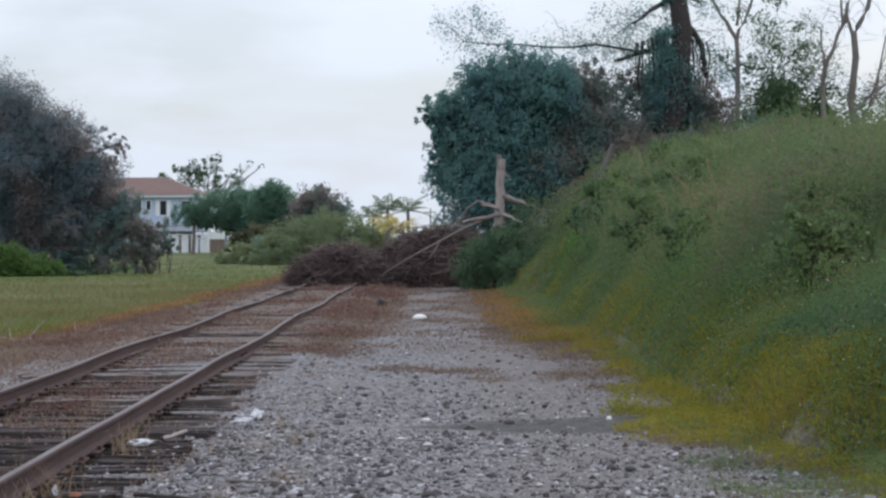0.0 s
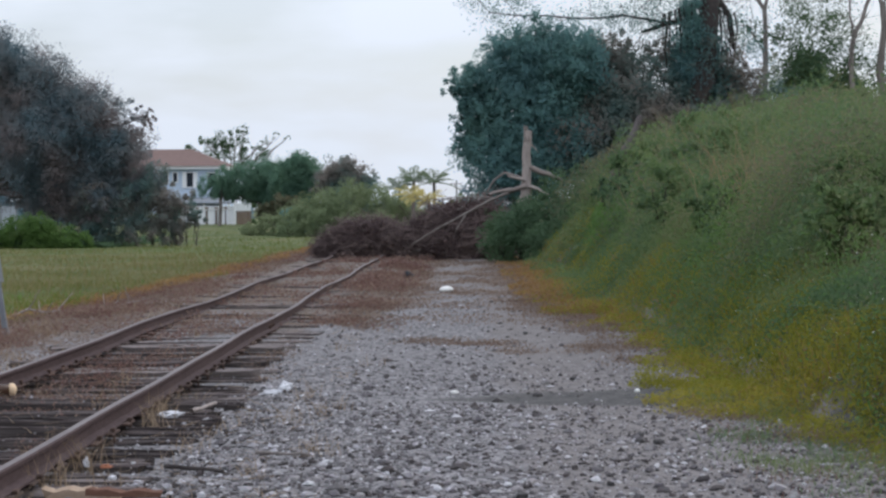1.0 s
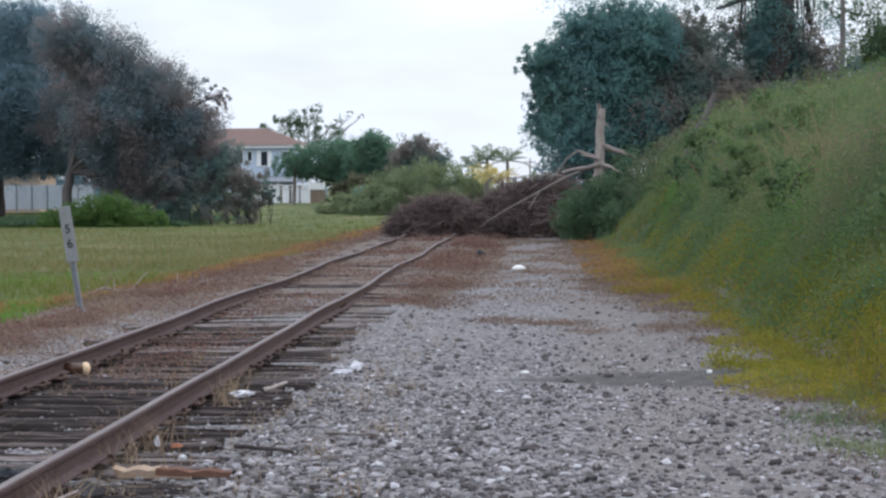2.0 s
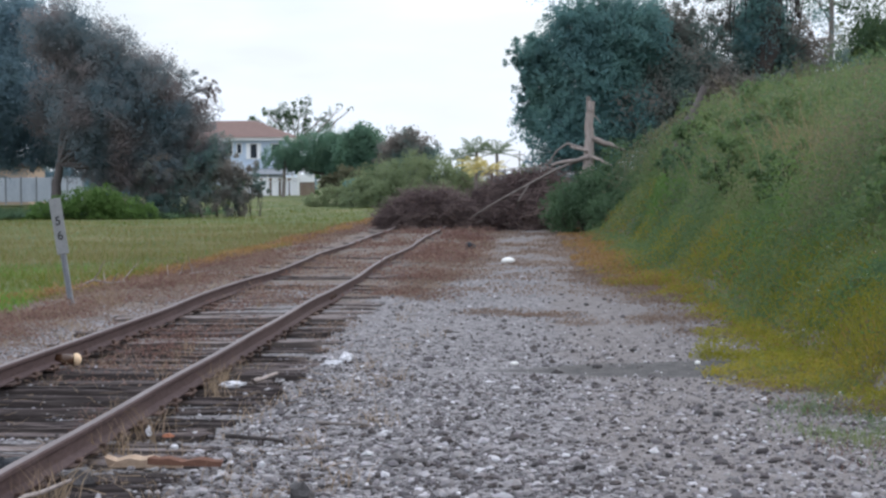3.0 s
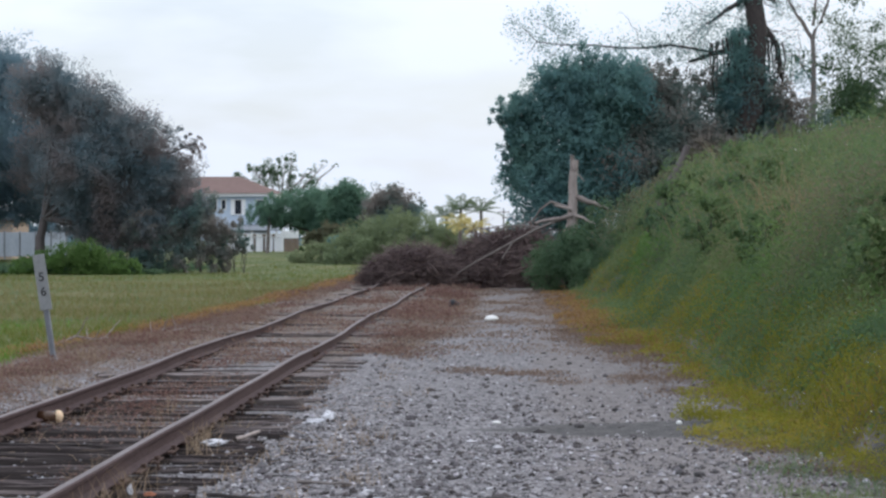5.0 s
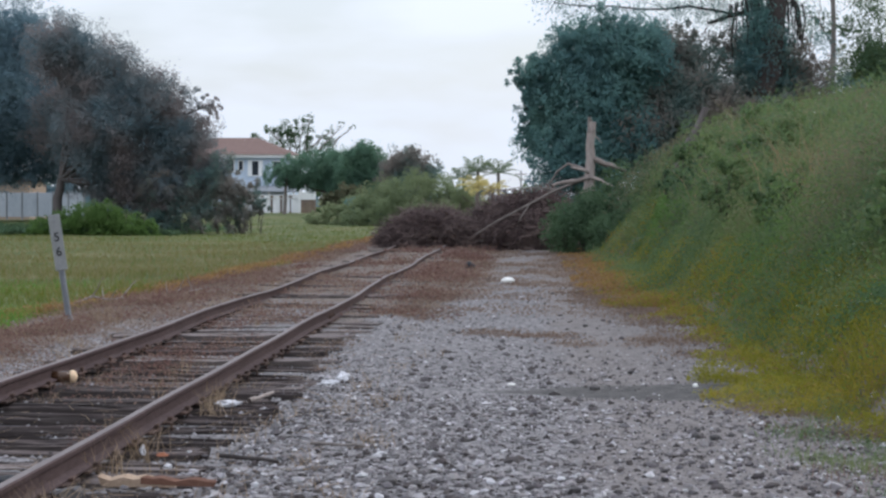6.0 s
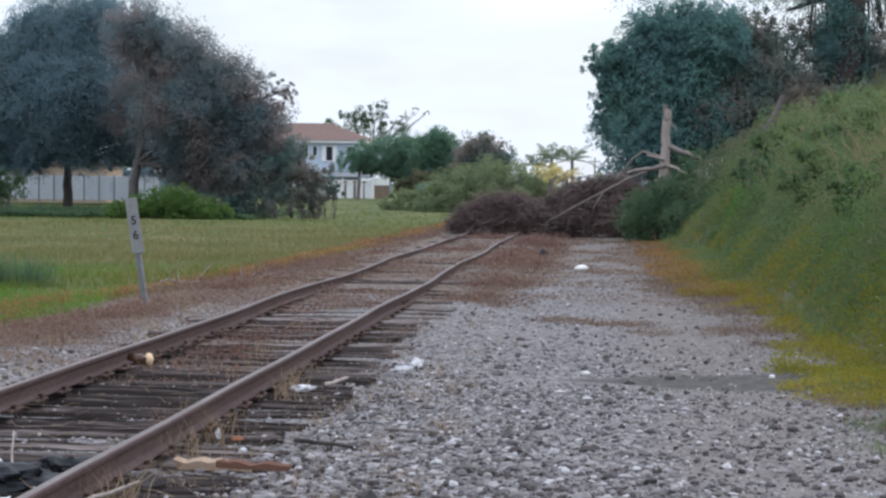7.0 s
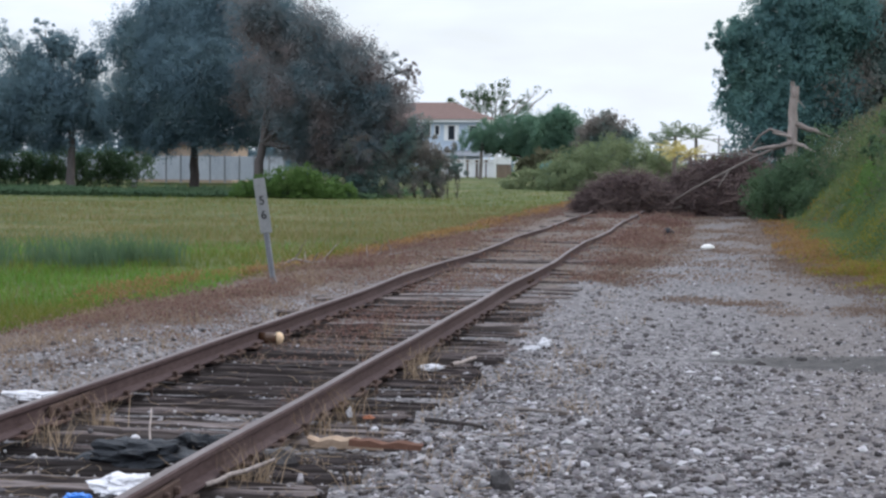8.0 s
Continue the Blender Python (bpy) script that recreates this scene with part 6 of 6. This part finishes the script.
# yellow-green verge at the foot of the bank, ragged where it meets the gravel
def verge_edge(y):
    """Where the gravel ends: a tongue of grass by the damp strip, then a bay, then closing in on the far gravel."""
    return np.interp(y, (7.0, 9.5, 10.9, 11.8, 12.2, 13.5, 14.3, 15.2, 17.0, 19.5, 22.0, 26.5, 35.0, 48.0), (3.4, 2.9, 2.62, 2.4, 1.95, 1.75, 1.72, 2.1, 2.2, 2.08, 1.9, 1.45, 1.5, 1.68)) + 0.06 * wave(y * 0.3, y, 2.6)


x, y = scatter(62000, 0, 1, 7.4, 50, 1.7)
edge = verge_edge(y)
x = edge - 0.35 + x ** 1.25 * (1.35 + 0.024 * y)
chance = smooth01((x - edge + 0.30 + 0.30 * wave(x, y, 2.1, 0.3) + 0.22 * wave(x, y, 5.3, 1.1)) / 0.55)
ok = rng.uniform(0, 1, len(x)) < chance * (0.7 + 0.3 * smooth01((y - 11) / 2))
x, y, edge, chance = x[ok], y[ok], edge[ok], chance[ok]
high = (0.03 + 0.06 * chance + 0.10 * smooth01((x - edge) / 0.9)) * (1 + 0.35 * wave(x, y, 1.4) + 0.2 * wave(x, y, 4.1, 2.0))
orange = (rng.uniform(0, 1, len(x)) < smooth01((y - 15) / 18) * (1 - smooth01((x - edge - 0.1) / 1.2)) * 0.9 + 0.06)
for nm, pick, mat, lab in (("verge_grass", ~orange, M_blade_y, "yellow-green verge grass at the foot of the bank"), ("verge_dry_grass", orange, M_orange_grass, "orange-tinged dry grass along the verge")):
    few = pick & (rng.uniform(0, 1, len(x)) < 0.4)
    i = np.repeat(np.flatnonzero(pick), 2)
    pos = np.stack([x[i] + rng.normal(0, 0.03, len(i)), y[i] + rng.normal(0, 0.03, len(i)), ground_z(x[i], y[i]) + high[i] * rng.uniform(0.1, 0.95, len(i))], -1)
    turf_object(nm, [blades(rooted(x[few], y[few]), high[few], 0.008 * (0.6 + y[few] / 22), rng, 1.1), blade_leaves(pos, 0.026 * (0.6 + y[i] / 25), rng, None, 0.4)], mat, lab)
cx, cy = scatter(120, 0, 1, 15, 49, 1.3)
cx = verge_edge(cy) - 0.45 + cx * 0.6
turf_object("verge_weeds", [leafy(50, cx, cy, 0.2, np.full(120, 0.07), 0.03)], M_brown_weed, "sparse red-brown weeds along the verge")

# tall weeds on the bank
def bank_places(n, x_off, x_span, y0=7.6, y1=54, power=1.5):
    u, v = scatter(n, 0, 1, y0, y1, power)
    return 2.5 + x_off + u ** 1.25 * (x_span + 0.27 * v), v


x, y = bank_places(36000, 0.15, 0.6)
tall = (0.26 + 0.48 * smooth01((x - 3.0) / 3.0)) * (1 + 0.45 * wave(x, y, 0.9, 0.7))
tall *= (0.35 + 0.65 * smooth01((y - 9) / 7)) * (0.3 + 0.7 * smooth01((x - 2.7) / 1.0))
turf_object("bank_grass", [blades(rooted(x, y), tall, 0.012 * (0.55 + y / 26), rng, 1.3)], M_blade, "tall green grass covering the bank")
x, y = bank_places(4200, 1.2, 1.6, 18)
ok = (wave(x, y, 0.5, 1.2) > -0.1) | (x > 6)
x, y = x[ok], y[ok]
turf_object("bank_straw", [blades(rooted(x, y), 0.95 + 0.25 * wave(x, y, 0.7), 0.006 * (0.55 + y / 26), rng, 0.8)], M_plume, "tan seed plumes standing above the bank grass")
cx, cy = bank_places(3400, 0.1, 0.4, 8)
ok = (wave(cx, cy, 0.8, 2.0) > -0.55) & (cx > 2.6 + 0.45 * smooth01((17 - cy) / 4))
cx, cy = cx[ok], cy[ok]
i = rng.integers(0, len(cx), 210000)
hh = (0.16 + 0.94 * smooth01((cx - 2.6) / 1.7)) * (0.5 + 0.5 * smooth01((cy - 9) / 7)) * rng.uniform(0.6, 1.25, len(cx)) * (1 + 0.38 * wave(cx, cy, 1.5, 0.4) + 0.25 * wave(cx, cy, 0.55, 2.2))
px, py = cx[i] + rng.normal(0, 0.16, len(i)), cy[i] + rng.normal(0, 0.16, len(i))
pos = np.stack([px, py, ground_z(px, py) + hh[i] * rng.uniform(0.05, 1.05, len(i))], -1)
turf_object("bank_weeds", [blade_leaves(pos, 0.022 + 0.0018 * cy[i], rng, None, 0.42, 0.2, True)], M_light_leaf, "broad-leaved green weeds on the bank")
cx, cy = bank_places(700, 0.5, 0.6, 13, 52, 1.3)
ok = wave(cx, cy, 0.45, 3.0) > 0.05
cx, cy = cx[ok], cy[ok]
i = rng.integers(0, len(cx), 42000)
px, py = cx[i] + rng.normal(0, 0.2, len(i)), cy[i] + rng.normal(0, 0.2, len(i))
pos = np.stack([px, py, ground_z(px, py) + rng.uniform(0.15, 1.35, len(i)) * (0.45 + 0.55 * smooth01((py - 12) / 8))], -1)
turf_object("bank_brown_weeds", [blade_leaves(pos, 0.028 + 0.0016 * py, rng, None, 0.3, 0.2, True)], M_vine, "dull brownish weeds on the bank")
cx, cy = rng.uniform(2.55, 4.0, 260), rng.uniform(11, 16, 260)
pos = np.stack([cx, cy, ground_z(cx, cy) + 0.25 + 0.5 * smooth01((cx - 2.6) / 1.5) * rng.uniform(0.6, 1.1, 260)], -1)
turf_object("white_flowers", [blade_leaves(pos[::2], 0.011, rng, None, 0.9)], M_flower, "small white flowers among the weeds")


cx, cy = rng.uniform(2.7, 6.5, 200), rng.uniform(10.5, 26, 200)
i = rng.integers(0, 200, 9000)
px, py = cx[i] + rng.normal(0, 0.14, len(i)), cy[i] + rng.normal(0, 0.14, len(i))
pos = np.stack([px, py, ground_z(px, py) + rng.uniform(0.05, 0.62, 200)[i] * rng.uniform(0.2, 1.1, len(i))], -1)
turf_object("bank_yellow_weeds", [blade_leaves(pos, 0.045, rng, None, 0.35, 0.2)], M_creeper, "bright leafy weeds low on the bank")


# shrubs growing out of the bank
def bank_shrub(label, x, y, r, h, leaf, seed, count=2600, size=0.12):
    z = float(ground_z(x, y))
    r_ = random.Random(seed)
    lobes = [(x + r_.uniform(-0.7, 0.7) * r, y + r_.uniform(-0.5, 0.5) * r, z + h * r_.uniform(0.12, 0.62), r * r_.uniform(0.45, 0.7), 1) for _ in range(6)]
    return bush("shrub", label, lobes, count, size, leaf, seed)


for i, (x, y, r, h, leaf, label) in enumerate((
        (6.9, 42.0, 1.1, 1.5, M_light_leaf, "bright green shrub on top of the bank"), (8.3, 42.0, 1.0, 1.7, M_light_leaf, "bright green shrub on top of the bank"),
        (5.0, 41.0, 0.9, 1.0, M_light_leaf, "dull green shrub on the bank"), (4.2, 40.0, 0.8, 0.9, M_shade_leaf, "deep green shrub on the bank"),
        (7.0, 33.0, 1.2, 1.2, M_light_leaf, "bright green shrub on the bank"), (5.0, 31.0, 1.0, 1.3, M_blade, "grass-green shrub on the bank"),
        (4.0, 27.0, 0.8, 1.0, M_blade, "grass-green shrub on the bank"), (6.2, 26.0, 0.9, 1.2, M_light_leaf, "bright green shrub on the bank"),
        (3.9, 22.0, 0.7, 0.9, M_blade, "grass-green shrub on the bank"), (5.0, 21.5, 0.8, 1.1, M_light_leaf, "leafy green shrub on the bank"),
        (4.0, 15.6, 0.55, 0.7, M_blade, "leafy green shrub low on the bank"), (4.2, 17.5, 0.7, 0.9, M_light_leaf, "bright green shrub low on the bank"),
        (9.8, 40.0, 1.2, 1.4, M_vine, "dull brownish shrub on the bank"), (11.0, 44.0, 1.2, 1.8, M_light_leaf, "bright green shrub on top of the bank"))):
    bank_shrub(label, x, y, r, h, leaf, 200 + i, int(2200 + 1500 * r), 0.055 + 0.0018 * y)

# dry straw and twigs lying about the ties and the ballast
n = 1100
x, y = scatter(n, -1.9, 2.2, 6, 26, 2.0)
x = x + track_x(y)
on = np.abs(x - track_x(y)) < 1.25
z = np.where(on, rng.uniform(-0.05, 0.0, n), ground_z(x, y) + 0.02)
a = rng.uniform(0, 2 * np.pi, n)
L = rng.uniform(0.04, 0.22, n)
p = np.stack([x, y, z], -1)
q = p + np.stack([np.cos(a) * L, np.sin(a) * L, rng.uniform(-0.01, 0.05, n)], -1)
turf_object("straw_litter", [sticks(p, q, rng.uniform(0.001, 0.0035, n), rng)], M_blade_dry, "dry straw and broken twigs scattered on the ties")

# sparse grass and dirt-stained stones where the verge thins out
cx, cy = rng.uniform(1.75, 3.0, 46), rng.uniform(8.6, 11.6, 46)
turf_object("thin_verge", [tufts(46, 60, cx, cy, 0.11, rng.uniform(0.04, 0.10, 46), 0.005, 1.3)], M_blade, "thin green grass on the stony verge")
cx, cy = rng.uniform(1.7, 3.0, 30), rng.uniform(8.6, 11.4, 30)
turf_object("thin_dry_verge", [tufts(30, 40, cx, cy, 0.12, rng.uniform(0.04, 0.08, 30), 0.005, 1.5)], M_red_weed, "thin dry weeds on the stony verge")

def dead_branch(place, seed):
    """A bleached dead branch lying among the weeds, its forks sticking up."""
    r = np.random.default_rng(seed)
    ob = thing("dead_branch", (*place, float(ground_z(*place)) + 0.02), "bleached dead branch lying in the dry weeds", "branch")
    piece, p = limb((-0.45, 0, 0.0), (0.4, 0.05, 0.10), 0.022, 0.012, r, 0.2, 7, 6)
    put("stem", np_mesh("stem", *piece, M_dead_wood, True), ob)
    for k in (2, 3, 4, 5):
        put("fork", np_mesh("fork", *limb(p[k], p[k] + np.array([r.uniform(-0.1, 0.25), r.uniform(-0.1, 0.1), r.uniform(0.12, 0.3)]), 0.013, 0.005, r, 0.2, 5, 5)[0], M_dead_wood, True), ob)


dead_branch((-5.35, 26.2), 301)
dead_branch((-6.3, 25.2), 302)

# low weeds where the bank runs out on the stony verge
for nm, n, h, mat, lab in (("verge_mounds", 150, 0.16, M_blade_y, "low yellow-green weeds at the end of the verge"), ("verge_litter_weeds", 90, 0.07, M_brown_weed, "low brown weeds on the stony verge"), ("verge_leaves", 70, 0.2, M_light_leaf, "leafy green weeds at the end of the verge")):
    cy = rng.uniform(8.6, 13.0, n)
    cx = verge_edge(cy) + rng.uniform(-0.25, 0.9, n) + (0.25 if nm == "verge_leaves" else 0.0)
    turf_object(nm, [leafy(110, cx, cy, 0.12, rng.uniform(0.4, 1.1, n) * h, 0.026)], mat, lab)
cx, cy = np.array([1.62, 1.72, 1.8, 1.7]), np.array([14.1, 13.95, 13.8, 14.3])
turf_object("yellow_tuft", [leafy(260, cx, cy, 0.065, np.full(4, 0.28), 0.03)], M_blade_y, "single yellow tuft by the damp strip")
cx, cy = np.array([3.3, 3.45, 3.6, 3.8, 3.5]), np.array([37.0, 38.5, 36.5, 38.0, 39.5])
turf_object("bright_weeds", [leafy(420, cx, cy, 0.16, rng.uniform(0.6, 1.1, 5), 0.05)], M_creeper, "tall bright green weeds at the foot of the bank")
n = 240
cy = rng.uniform(22, 48, n)
cx = verge_edge(cy) + rng.uniform(0.6, 1.7, n)
turf_object("toe_weeds", [leafy(90, cx, cy, 0.2, rng.uniform(0.15, 0.45, n), 0.034)], M_light_leaf, "leafy weeds where the verge meets the bank")
for nm, n, y0, mat, lab in (("shoulder_weeds", 330, 10, M_brown_weed, "low dry weeds on the ballast shoulder"), ("shoulder_red_weeds", 220, 14, M_red_weed, "reddish weeds on the ballast shoulder")):
    cx, cy = scatter(n, 1.2, 3.4, y0, 34, 1.3)
    cx = track_x(cy) - cx
    turf_object(nm, [leafy(44, cx, cy, 0.13, rng.uniform(0.03, 0.15, n), 0.026)], mat, lab)
cx, cy = scatter(60, 1.0, 3.2, 12, 30, 1.3)
cx = track_x(cy) - cx
turf_object("shoulder_straw", [tufts(60, 14, cx, cy, 0.09, rng.uniform(0.08, 0.2, 60), 0.006, 1.4)], M_blade_dry, "pale dry stalks on the ballast shoulder")
cx, cy = track_x(16.0) + rng.uniform(-0.55, 0.1, 16), rng.uniform(15.0, 18.0, 16)
turf_object("red_clump", [leafy(80, cx, cy, 0.09, rng.uniform(0.12, 0.26, 16), 0.03, 0.3)], M_red_weed, "reddish dry weeds standing between the rails")
cx, cy = track_x(10.4) + rng.uniform(0.4, 0.62, 6), rng.uniform(10.1, 10.9, 6)
turf_object("rail_clump", [leafy(70, cx, cy, 0.06, rng.uniform(0.16, 0.3, 6), 0.024, 0.25)], M_red_weed, "reddish dry weed against the rail")
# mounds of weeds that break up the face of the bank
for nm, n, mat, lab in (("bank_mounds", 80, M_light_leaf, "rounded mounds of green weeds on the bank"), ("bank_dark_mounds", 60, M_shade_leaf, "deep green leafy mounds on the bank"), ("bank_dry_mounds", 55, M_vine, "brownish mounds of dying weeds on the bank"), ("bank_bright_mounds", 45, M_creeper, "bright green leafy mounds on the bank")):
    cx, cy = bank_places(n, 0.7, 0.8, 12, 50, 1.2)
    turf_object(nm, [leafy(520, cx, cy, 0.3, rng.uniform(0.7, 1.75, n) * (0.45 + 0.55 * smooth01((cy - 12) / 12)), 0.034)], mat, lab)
# ragged tall grass and plumes along the top of the bank
for nm, n, h, w, mat, lab in (("ridge_grass", 2600, 1.35, 0.022, M_blade, "tall ragged grass along the top of the bank"), ("ridge_plumes", 420, 1.6, 0.016, M_plume, "tan seed plumes along the top of the bank")):
    y = rng.uniform(30, 50, n)
    x = rng.uniform(5.2, 6.5 + 0.14 * y, n)
    ok = wave(x, y, 1.1, 0.9) + 0.5 * wave(x, y, 2.7, 1.5) > -0.3
    x, y = x[ok], y[ok]
    turf_object(nm, [blades(rooted(x, y), h * (0.75 + 0.3 * wave(x, y, 1.3)), w, rng, 0.7)], mat, lab)
